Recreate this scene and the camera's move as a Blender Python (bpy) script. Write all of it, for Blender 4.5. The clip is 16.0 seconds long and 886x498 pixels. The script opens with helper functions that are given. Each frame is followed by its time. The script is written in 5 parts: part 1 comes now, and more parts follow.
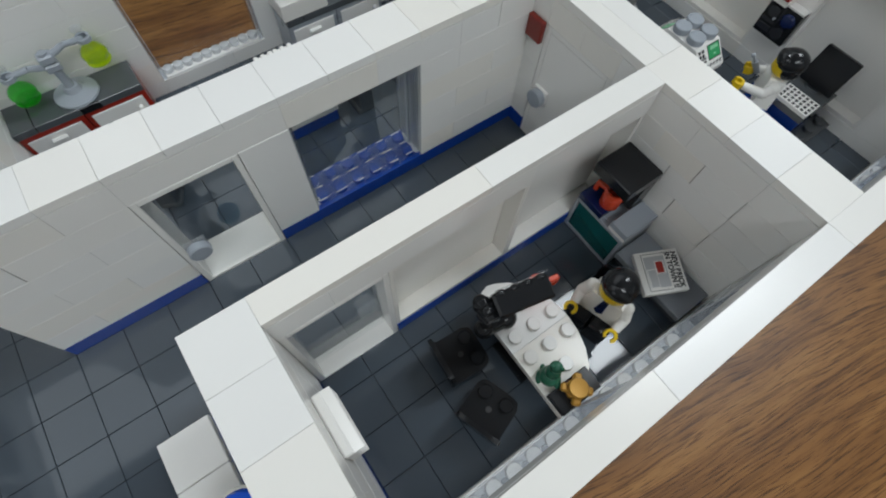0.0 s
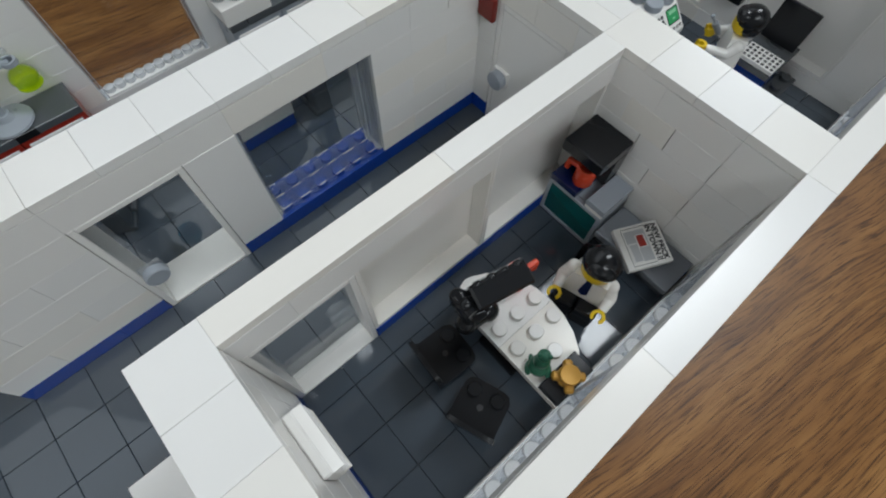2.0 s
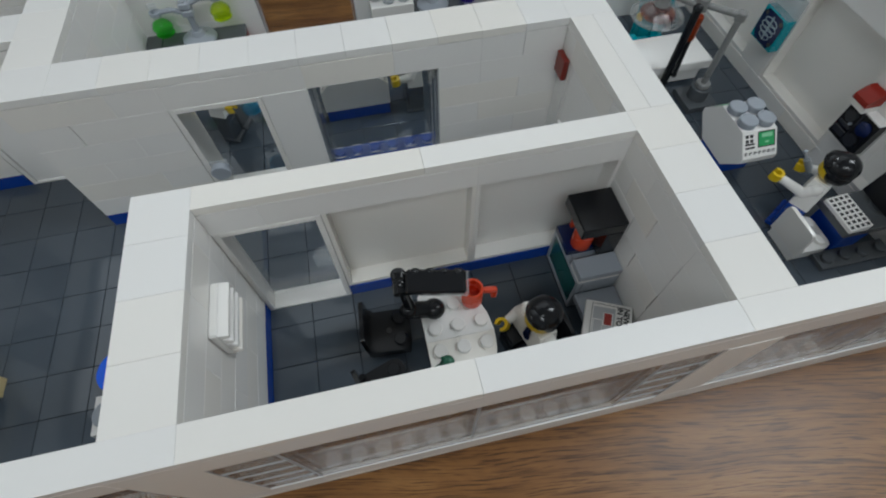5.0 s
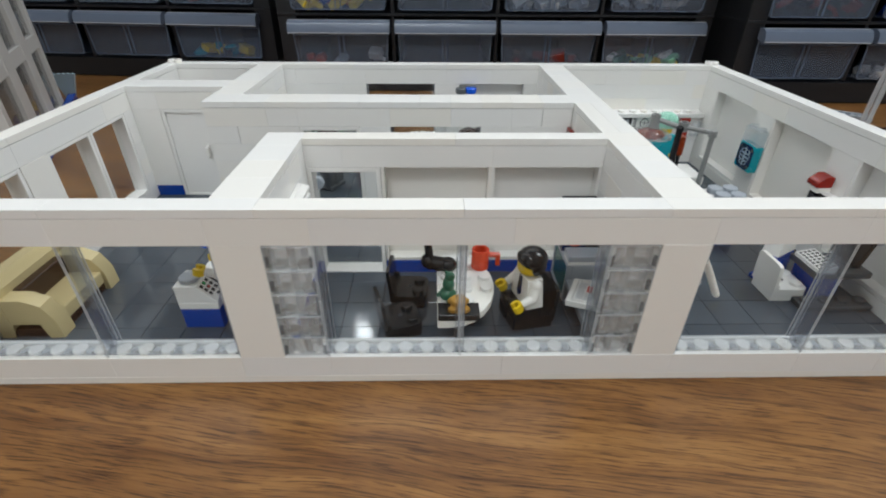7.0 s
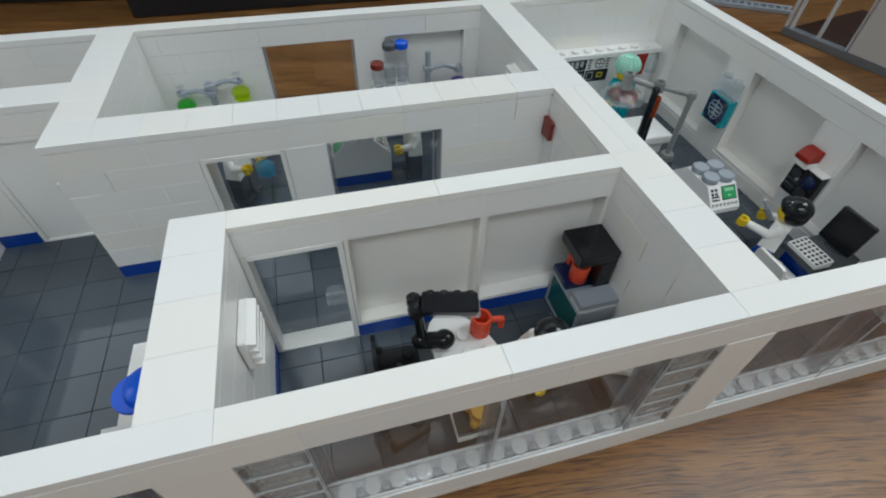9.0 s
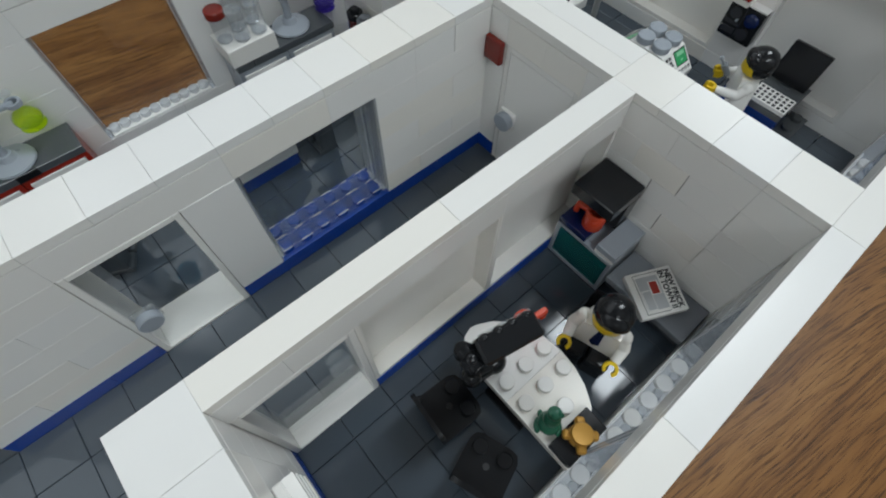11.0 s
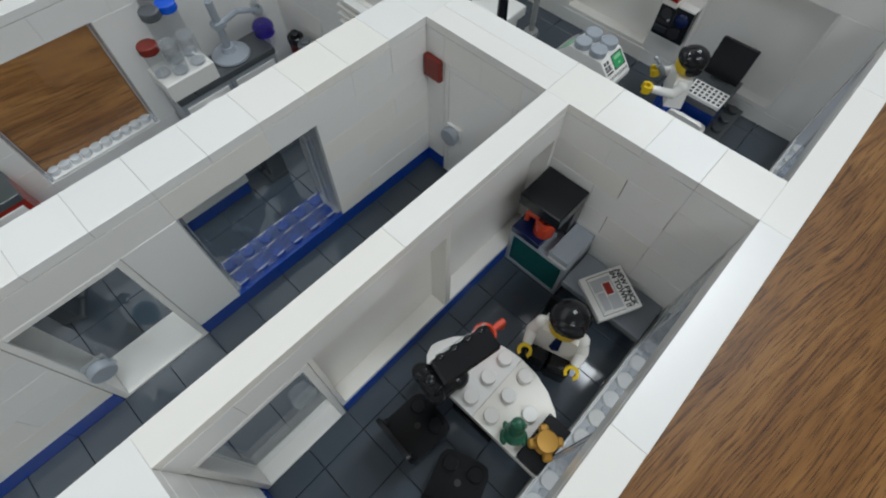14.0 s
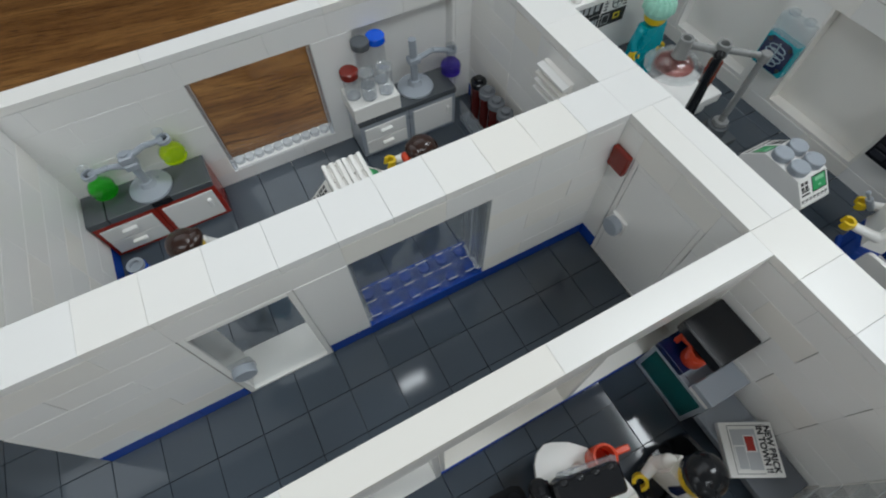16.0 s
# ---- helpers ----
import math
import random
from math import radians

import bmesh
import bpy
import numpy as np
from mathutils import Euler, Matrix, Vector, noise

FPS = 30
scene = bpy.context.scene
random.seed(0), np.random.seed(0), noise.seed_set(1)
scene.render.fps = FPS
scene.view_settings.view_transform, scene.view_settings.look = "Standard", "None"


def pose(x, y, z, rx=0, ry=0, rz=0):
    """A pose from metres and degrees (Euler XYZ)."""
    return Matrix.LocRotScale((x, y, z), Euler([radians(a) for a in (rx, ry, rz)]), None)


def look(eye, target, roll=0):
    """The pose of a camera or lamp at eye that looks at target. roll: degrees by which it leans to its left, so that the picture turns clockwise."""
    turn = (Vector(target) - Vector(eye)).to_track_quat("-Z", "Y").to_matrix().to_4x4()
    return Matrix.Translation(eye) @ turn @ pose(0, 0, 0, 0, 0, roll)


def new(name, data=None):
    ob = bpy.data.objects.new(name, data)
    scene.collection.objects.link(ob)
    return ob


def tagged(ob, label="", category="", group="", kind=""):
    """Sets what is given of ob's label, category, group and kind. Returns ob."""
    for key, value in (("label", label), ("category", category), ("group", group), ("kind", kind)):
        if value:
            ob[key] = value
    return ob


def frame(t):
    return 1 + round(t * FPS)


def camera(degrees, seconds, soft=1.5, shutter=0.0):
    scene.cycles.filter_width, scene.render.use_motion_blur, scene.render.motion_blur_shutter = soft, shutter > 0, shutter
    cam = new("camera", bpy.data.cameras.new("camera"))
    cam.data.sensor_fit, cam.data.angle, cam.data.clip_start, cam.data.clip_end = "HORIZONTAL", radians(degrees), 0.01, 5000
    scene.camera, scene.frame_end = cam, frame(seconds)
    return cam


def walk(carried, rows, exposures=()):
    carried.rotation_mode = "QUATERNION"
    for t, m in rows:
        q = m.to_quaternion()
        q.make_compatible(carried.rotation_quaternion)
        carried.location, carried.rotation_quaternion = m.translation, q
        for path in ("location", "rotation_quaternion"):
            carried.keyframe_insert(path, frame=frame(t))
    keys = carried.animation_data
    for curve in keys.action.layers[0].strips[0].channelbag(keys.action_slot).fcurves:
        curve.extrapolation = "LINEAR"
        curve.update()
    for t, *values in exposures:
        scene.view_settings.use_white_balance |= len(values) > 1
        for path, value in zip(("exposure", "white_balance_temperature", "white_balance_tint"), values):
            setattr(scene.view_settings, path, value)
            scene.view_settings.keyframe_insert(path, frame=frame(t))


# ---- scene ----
cam = camera(85.8, 16.0, 2.0)

# One stud of the toy building is 8 mm: all lengths below are in studs.
U = 0.008

PATH = [
    (0, (-6.492, 2.408, 21.917), (-3.716, 5.734, 12.905), 5.02),
    (0.5, (-6.470, 2.496, 21.600), (-3.556, 5.718, 12.592), 3.61),
    (1, (-6.461, 2.351, 21.280), (-3.459, 5.527, 12.286), 3.06),
    (1.5, (-5.951, 2.108, 21.056), (-3.009, 5.252, 12.030), 2.23),
    (2, (-5.887, 2.195, 20.966), (-2.889, 5.362, 11.967), 2.19),
    (2.5, (-6.096, 2.106, 20.539), (-3.093, 5.273, 11.541), 2.08),
    (3, (-5.730, 1.099, 20.748), (-2.753, 4.280, 11.747), 2.19),
    (3.5, (-5.057, -0.552, 20.924), (-2.158, 3.288, 12.158), 1.21),
    (4, (-3.534, -1.396, 21.408), (-1.257, 3.006, 12.723), -1.23),
    (4.5, (-2.469, -1.834, 21.973), (-0.826, 2.873, 13.305), -0.90),
    (5, (-1.636, -2.908, 22.103), (-0.605, 2.109, 13.514), -1.11),
    (5.2, (-1.420, -4.699, 21.736), (-0.633, 0.653, 13.326), -2.30),
    (7.3, (-1.083, -16.321, 17.330), (-0.947, -7.684, 12.293), 0.27),
    (7.5, (-0.842, -16.315, 17.402), (-0.740, -7.651, 12.411), 0.04),
    (8, (-1.020, -14.982, 18.722), (-0.780, -6.346, 13.686), 0.62),
    (8.5, (-2.034, -11.744, 21.122), (-1.269, -3.762, 15.147), 0.69),
    (8.8, (-3.304, -8.260, 21.070), (-1.876, -1.155, 14.180), 1.25),
    (9, (-3.893, -5.910, 21.295), (-1.950, 0.710, 14.056), 1.81),
    (9.2, (-4.417, -3.848, 21.985), (-2.158, 2.351, 14.470), 1.86),
    (11.3, (-5.529, 3.058, 20.590), (-2.190, 6.548, 11.833), 1.47),
    (11.5, (-5.732, 3.153, 20.698), (-2.328, 6.588, 11.944), 1.82),
    (12, (-5.764, 3.010, 20.900), (-2.258, 6.384, 12.164), 1.82),
    (12.5, (-5.544, 3.075, 20.993), (-1.944, 6.399, 12.276), 1.99),
    (13, (-5.240, 3.021, 20.902), (-1.608, 6.349, 12.199), 1.61),
    (13.5, (-4.912, 2.899, 21.021), (-1.249, 6.244, 12.338), 1.36),
    (14, (-4.292, 2.578, 21.064), (-0.630, 5.939, 12.387), 1.05),
    (14.5, (-3.789, 2.280, 21.997), (-0.229, 5.775, 13.330), -0.18),
    (15, (-4.566, 2.916, 21.749), (-1.299, 6.764, 13.117), -1.72),
    (15.2, (-4.658, 3.945, 21.996), (-1.606, 7.903, 13.334), -2.01),
    (15.5, (-4.375, 4.753, 22.190), (-1.637, 8.970, 13.546), -2.39),
    (16, (-4.574, 6.375, 22.450), (-2.309, 10.814, 13.780), -1.16),
]
walk(cam, [(t, look(Vector(eye) * U, Vector(target) * U, roll)) for t, eye, target, roll in PATH],
     [(0.0, -0.17, 6500, 8), (3.0, -0.17, 6500, 9), (5.0, -0.40, 6450, 8), (7.3, 0.33, 6620, 9), (8.0, 0.29, 6550, 9), (9.0, -0.13, 6380, 6), (11.3, -0.18, 6450, 7), (14.0, -0.16, 6500, 8), (16.0, -0.16, 6500, 8)])

# ---- world and lamps ----
world = bpy.data.worlds.new("room_air")
scene.world = world
world.use_nodes = True
world.node_tree.nodes["Background"].inputs[0].default_value = (0.75, 0.85, 1.0, 1)
world.node_tree.nodes["Background"].inputs[1].default_value = 0.02


def lamp(name, at, aim, size_x, size_y, watts, colour):
    data = bpy.data.lights.new(name, "AREA")
    data.shape, data.size, data.size_y = "RECTANGLE", size_x, size_y
    data.energy, data.color = watts, colour
    ob = new(name, data)
    ob.matrix_world = look(at, aim)
    return ob


COOL = (0.885, 0.945, 1.0)
lamp("ceiling_and_fill_light", (1.05, 0.0, 1.62), (0.6, 0.05, 0), 0.42, 0.72, 13.0, COOL)
lamp("ceiling_and_fill_light", (-0.35, -0.95, 1.66), (-0.1, 0.0, 0), 1.2, 0.6, 17.0, COOL)
lamp("ceiling_and_fill_light", (-0.1, 1.35, 1.68), (-0.1, 1.3, 0), 2.4, 1.4, 12.0, COOL)
# three far panels, unseen: fill added to brighten the upright walls
lamp("ceiling_and_fill_light", (-2.1, 0.3, 1.66), (0.0, 0.1, 0), 0.6, 1.2, 7.5, COOL)
lamp("ceiling_and_fill_light", (2.3, 0.4, 1.66), (0.0, 0.1, 0), 0.6, 1.2, 13.0, COOL)
lamp("ceiling_and_fill_light", (0.2, -1.75, 1.66), (0.0, 0.1, 0), 1.2, 0.6, 3.5, COOL)
lamp("ceiling_tube_light", (0.07, 0.50, 1.60), (0.07, 0.44, 0), 0.10, 0.04, 0.13, COOL)
lamp("ceiling_tube_light", (-0.40, 1.84, 1.62), (-0.30, 1.30, 0), 0.08, 0.08, 0.35, COOL)
# unseen fill from the low south side, added; no window stands there
lamp("low_fill_light", (0.5, -2.0, 0.75), (0.2, 0.3, 0.1), 2.6, 1.2, 1.5, COOL)


# ---- materials ----
def nodes_of(name):
    m = bpy.data.materials.new(name)
    m.use_nodes = True
    nt = m.node_tree
    return m, nt, nt.nodes["Principled BSDF"]


def plastic(name, colour, rough=0.24, vary=0.06, yellow=0.0, bump=0.03, spec=0.5):
    """Moulded plastic: small differences from piece to piece, faint mould marks and scuffs."""
    m, nt, p = nodes_of(name)
    N, L = nt.nodes.new, nt.links.new
    info, tex = N("ShaderNodeObjectInfo"), N("ShaderNodeTexCoord")
    fine, wide = N("ShaderNodeTexNoise"), N("ShaderNodeTexNoise")
    fine.inputs["Scale"].default_value, fine.inputs["Detail"].default_value = 900, 3
    wide.inputs["Scale"].default_value, wide.inputs["Detail"].default_value = 90, 4
    L(tex.outputs["Object"], fine.inputs["Vector"])
    L(tex.outputs["Object"], wide.inputs["Vector"])
    hsv = N("ShaderNodeHueSaturation")
    hsv.inputs["Color"].default_value = (*colour, 1)
    add = N("ShaderNodeMath")
    add.operation = "MULTIPLY_ADD"
    L(info.outputs["Random"], add.inputs[0])
    add.inputs[1].default_value, add.inputs[2].default_value = vary, 1 - vary * 0.75
    mul = N("ShaderNodeMath")
    mul.operation = "MULTIPLY_ADD"
    L(wide.outputs["Fac"], mul.inputs[0])
    mul.inputs[1].default_value = vary * 0.12
    L(add.outputs[0], mul.inputs[2])
    L(mul.outputs[0], hsv.inputs["Value"])
    last = hsv.outputs["Color"]
    if yellow:
        mix = N("ShaderNodeMix")
        mix.data_type, mix.blend_type = "RGBA", "MULTIPLY"
        power = N("ShaderNodeMath")
        power.operation = "POWER"
        L(info.outputs["Random"], power.inputs[0])
        power.inputs[1].default_value = 3.0
        L(power.outputs[0], mix.inputs["Factor"])
        L(last, mix.inputs["A"])
        mix.inputs["B"].default_value = (1.0, 1.0 - yellow * 0.35, 1.0 - yellow, 1)
        last = mix.outputs["Result"]
    L(last, p.inputs["Base Color"])
    if not bump:
        p.inputs["Roughness"].default_value = rough
        p.inputs["Specular IOR Level"].default_value = spec
        nt.nodes.remove(wide)
        nt.nodes.remove(fine)
        return m
    ramp = N("ShaderNodeMapRange")
    ramp.inputs["To Min"].default_value, ramp.inputs["To Max"].default_value = rough * 0.88, rough * 1.15
    L(wide.outputs["Fac"], ramp.inputs["Value"])
    L(ramp.outputs["Result"], p.inputs["Roughness"])
    b = N("ShaderNodeBump")
    b.inputs["Strength"].default_value, b.inputs["Distance"].default_value = bump, 0.00006
    L(fine.outputs["Fac"], b.inputs["Height"])
    L(b.outputs["Normal"], p.inputs["Normal"])
    p.inputs["Specular IOR Level"].default_value = spec
    return m


def clear(name, colour=(0.97, 0.98, 0.98), rough=0.03, gloss=1.0, milk=0.0, tone=(0.85, 0.88, 0.9)):
    """Clear plastic sheet: see-through, with a glossy skin that grows at a slant."""
    m, nt, p = nodes_of(name)
    N, L = nt.nodes.new, nt.links.new
    thin, shine, mix, slant = N("ShaderNodeBsdfTransparent"), N("ShaderNodeBsdfGlossy"), N("ShaderNodeMixShader"), N("ShaderNodeLayerWeight")
    thin.inputs["Color"].default_value = (*colour, 1)
    shine.inputs["Roughness"].default_value = rough
    slant.inputs["Blend"].default_value = 0.5
    rise, amount = N("ShaderNodeMath"), N("ShaderNodeMath")
    rise.operation = "POWER"
    L(slant.outputs["Facing"], rise.inputs[0])
    rise.inputs[1].default_value = 4.6
    amount.operation = "MULTIPLY_ADD"
    L(rise.outputs[0], amount.inputs[0])
    amount.inputs[1].default_value, amount.inputs[2].default_value = 0.95, 0.03 * gloss
    L(amount.outputs[0], mix.inputs[0])
    L(thin.outputs[0], mix.inputs[1])
    L(shine.outputs[0], mix.inputs[2])
    last = mix.outputs[0]
    if milk:
        haze = N("ShaderNodeMixShader")
        p.inputs["Base Color"].default_value, p.inputs["Roughness"].default_value = (*tone, 1), 0.3
        haze.inputs[0].default_value = milk
        L(last, haze.inputs[1])
        L(p.outputs[0], haze.inputs[2])
        last = haze.outputs[0]
    L(last, nt.nodes["Material Output"].inputs["Surface"])
    return m


def jelly(name, colour, rough=0.08, through_amount=0.85):
    """Coloured see-through plastic."""
    m, nt, p = nodes_of(name)
    p.inputs["Base Color"].default_value = (*colour, 1)
    p.inputs["Roughness"].default_value = rough
    p.inputs["Transmission Weight"].default_value = through_amount
    p.inputs["IOR"].default_value = 1.3
    return m


def wood(name, dark, mid, light):
    """Walnut laminate: long streaks along x, wide tone bands and fine open pores."""
    m, nt, p = nodes_of(name)
    N, L = nt.nodes.new, nt.links.new
    tex, turn = N("ShaderNodeTexCoord"), N("ShaderNodeMapping")
    turn.inputs["Rotation"].default_value = (0, 0, radians(9))
    L(tex.outputs["Object"], turn.inputs["Vector"])
    # slow waves bend the grain
    stretch, wave, centre, push, bent = N("ShaderNodeMapping"), N("ShaderNodeTexNoise"), N("ShaderNodeMath"), N("ShaderNodeCombineXYZ"), N("ShaderNodeVectorMath")
    stretch.inputs["Scale"].default_value = (9, 22, 1)
    wave.inputs["Scale"].default_value, wave.inputs["Detail"].default_value = 1.0, 2
    centre.operation = "MULTIPLY_ADD"
    centre.inputs[1].default_value, centre.inputs[2].default_value = 0.014, -0.007
    L(turn.outputs["Vector"], stretch.inputs["Vector"])
    L(stretch.outputs["Vector"], wave.inputs["Vector"])
    L(wave.outputs["Fac"], centre.inputs[0])
    L(centre.outputs[0], push.inputs["Y"])
    L(turn.outputs["Vector"], bent.inputs[0])
    L(push.outputs[0], bent.inputs[1])

    def stretched(sx, sy, scale, detail, rough=0.6, bend=0.0):
        mp = N("ShaderNodeMapping")
        mp.inputs["Scale"].default_value = (sx, sy, 1)
        n = N("ShaderNodeTexNoise")
        n.inputs["Scale"].default_value, n.inputs["Detail"].default_value = scale, detail
        n.inputs["Roughness"].default_value, n.inputs["Distortion"].default_value = rough, bend
        L(bent.outputs["Vector"], mp.inputs["Vector"])
        L(mp.outputs["Vector"], n.inputs["Vector"])
        return n.outputs["Fac"]

    bands, streaks, pores = stretched(3.4, 26, 1.7, 6, 0.62, 1.4), stretched(22, 660, 1.0, 5, 0.65, 0.5), stretched(70, 1500, 1.0, 2)
    r1, r2, r3 = N("ShaderNodeValToRGB"), N("ShaderNodeValToRGB"), N("ShaderNodeValToRGB")
    L(bands, r1.inputs[0])
    e = r1.color_ramp.elements
    e[0].position, e[0].color = 0.30, (*dark, 1)
    e[1].position, e[1].color = 0.72, (*light, 1)
    k = e.new(0.52)
    k.color = (*mid, 1)
    L(streaks, r2.inputs[0])
    e = r2.color_ramp.elements
    e[0].position, e[0].color = 0.33, (0.36, 0.30, 0.25, 1)
    e[1].position, e[1].color = 0.50, (1.08, 1.07, 1.05, 1)
    L(pores, r3.inputs[0])
    e = r3.color_ramp.elements
    e[0].position, e[0].color = 0.37, (0.34, 0.29, 0.26, 1)
    e[1].position, e[1].color = 0.47, (1.06, 1.06, 1.06, 1)
    a, b = N("ShaderNodeMix"), N("ShaderNodeMix")
    for x in (a, b):
        x.data_type, x.blend_type = "RGBA", "MULTIPLY"
        x.inputs["Factor"].default_value = 0.85
    L(r1.outputs[0], a.inputs["A"])
    L(r2.outputs[0], a.inputs["B"])
    L(a.outputs["Result"], b.inputs["A"])
    L(r3.outputs[0], b.inputs["B"])
    L(b.outputs["Result"], p.inputs["Base Color"])
    p.inputs["Roughness"].default_value = 0.33
    p.inputs["Specular IOR Level"].default_value = 0.4
    bp = N("ShaderNodeBump")
    bp.inputs["Strength"].default_value, bp.inputs["Distance"].default_value = 0.22, 0.0003
    L(pores, bp.inputs["Height"])
    L(bp.outputs["Normal"], p.inputs["Normal"])
    return m


WHITE = plastic("white_plastic", (0.90, 0.89, 0.865), 0.23, 0.03, 0.07, 0.0)
TILE = plastic("dark_grey_tile", (0.064, 0.081, 0.101), 0.065, 0.06, 0, 0.04, 0.62)
DGREY = plastic("dark_grey_plastic", (0.095, 0.105, 0.115), 0.25, 0.1)
LGREY = plastic("light_grey_plastic", (0.36, 0.395, 0.44), 0.28, 0.08)
BLUE = plastic("blue_plastic", (0.004, 0.055, 0.36), 0.25, 0.1)
NAVY = plastic("navy_plastic", (0.003, 0.012, 0.07), 0.25, 0.05)
BRIGHT_BLUE = plastic("bright_blue_plastic", (0.0, 0.10, 0.72), 0.25, 0.05)
ICE = plastic("ice_blue_plastic", (0.34, 0.44, 0.50), 0.25, 0.04)
CASE_BLACK = plastic("cabinet_black_plastic", (0.011, 0.012, 0.015), 0.42, 0.15, 0, 0.05, 0.5)
POLE_GREY = plastic("neutral_grey_plastic", (0.25, 0.255, 0.25), 0.28, 0.05)
BLACK = plastic("black_plastic", (0.011, 0.012, 0.014), 0.16, 0.2, 0, 0.03, 0.36)
RED = plastic("red_plastic", (0.36, 0.022, 0.010), 0.25, 0.08)
CORAL = plastic("orange_red_plastic", (0.72, 0.075, 0.03), 0.27, 0.05)
GASRED = plastic("deep_red_plastic", (0.085, 0.011, 0.009), 0.25, 0.1)
DKRED = plastic("dark_red_plastic", (0.22, 0.020, 0.012), 0.25, 0.1)
YELLOW = plastic("yellow_plastic", (0.80, 0.55, 0.01), 0.3, 0.05)
BROWN = plastic("dark_brown_plastic", (0.035, 0.014, 0.009), 0.24, 0.1)
TAN = plastic("tan_plastic", (0.60, 0.49, 0.26), 0.3, 0.06)
GREEN = plastic("dark_green_plastic", (0.02, 0.13, 0.075), 0.3, 0.05)
GOLD = plastic("gold_plastic", (0.46, 0.24, 0.035), 0.4, 0.05)
GOLD.node_tree.nodes["Principled BSDF"].inputs["Metallic"].default_value = 0.3
PANEL_GREY = plastic("dark_panel_plastic", (0.030, 0.032, 0.038), 0.2, 0.05)
MID_GREY = plastic("mid_grey_plastic", (0.15, 0.16, 0.175), 0.26, 0.05)
TEAL = plastic("turquoise_plastic", (0.0, 0.33, 0.40), 0.27, 0.05)
MINT = plastic("mint_plastic", (0.36, 0.70, 0.56), 0.3, 0.05)
CONCRETE = plastic("pale_grey_plastic", (0.56, 0.55, 0.53), 0.35, 0.06)
PRINT = plastic("print_black", (0.02, 0.02, 0.022), 0.4, 0.0)
PRINT_GREEN = plastic("print_green", (0.03, 0.36, 0.12), 0.3, 0.0)
PRINT_PALE = plastic("print_pale_green", (0.30, 0.66, 0.40), 0.3, 0.0)
PRINT_GREY = plastic("print_grey", (0.52, 0.53, 0.54), 0.4, 0.0)
PRINT_RED = plastic("print_red", (0.42, 0.03, 0.02), 0.35, 0.0)
PRINT_YELLOW = plastic("print_yellow", (0.75, 0.62, 0.05), 0.35, 0.0)
GLASS = clear("clear_plastic", gloss=0.75)
TINT = clear("pale_smoky_plastic", (0.84, 0.83, 0.82), 0.08, 1.0, 0.06)
SMOKE = clear("smoky_clear_plastic", (0.62, 0.66, 0.70), 0.10, 1.0)
HAZE = clear("hazy_clear_plastic", (0.93, 0.95, 0.96), 0.08, 1.6, 0.16)
TUBE = clear("clear_tube_plastic", (0.95, 0.96, 0.97), 0.05, 2.2, 0.07)
CLEAR_BRICK = clear("clear_brick_plastic", (0.95, 0.96, 0.97), 0.05, 2.2, 0.10, (0.92, 0.94, 0.91))
RIM = clear("clear_brick_rim", (0.9, 0.92, 0.94), 0.06, 1.3, 0.45, (0.80, 0.82, 0.83))
EDGE = clear("clear_plastic_edge", (0.86, 0.88, 0.91), 0.05, 1.2, 0.05, (0.70, 0.73, 0.80))
GLINT = clear("painted_sill_glint", (0.9, 0.92, 0.94), 0.05, 1.5, 0.58, (0.90, 0.92, 0.95))
SILL_CLEAR = clear("clear_foot_plastic", (0.90, 0.94, 1.0), 0.03, 0.5, 0.02, (0.45, 0.62, 0.92))
J_RED = jelly("clear_red_plastic", (0.50, 0.035, 0.02), 0.1, 0.45)
J_DKRED = jelly("clear_dark_red_plastic", (0.55, 0.075, 0.02), 0.08, 0.6)
J_GREEN = clear("clear_green_liquid", (0.22, 0.93, 0.20), 0.04, 2.0, 0.12, (0.04, 0.74, 0.03))
J_YELLOW = clear("clear_lime_liquid", (0.86, 0.98, 0.10), 0.04, 1.6, 0.20, (0.74, 0.92, 0.01))
J_PURPLE = clear("clear_purple_liquid", (0.42, 0.34, 0.88), 0.04, 1.4, 0.28, (0.10, 0.06, 0.50))
J_TEAL = jelly("clear_teal_plastic", (0.02, 0.22, 0.22), 0.08, 0.5)
J_BLUE = clear("clear_light_blue_liquid", (0.34, 0.74, 0.88), 0.04, 1.4, 0.30, (0.08, 0.42, 0.62))
J_PINK = clear("clear_pink_plastic", (0.84, 0.50, 0.47), 0.03, 3.0, 0.06, (0.72, 0.34, 0.32))
TABLE = wood("walnut_laminate", (0.120, 0.048, 0.0140), (0.226, 0.104, 0.0310), (0.340, 0.172, 0.057))
WALLPAINT = plastic("room_wall_paint", (0.82, 0.82, 0.80), 0.8, 0.03)
CARPET = plastic("room_floor_grey", (0.12, 0.11, 0.10), 0.8, 0.1)


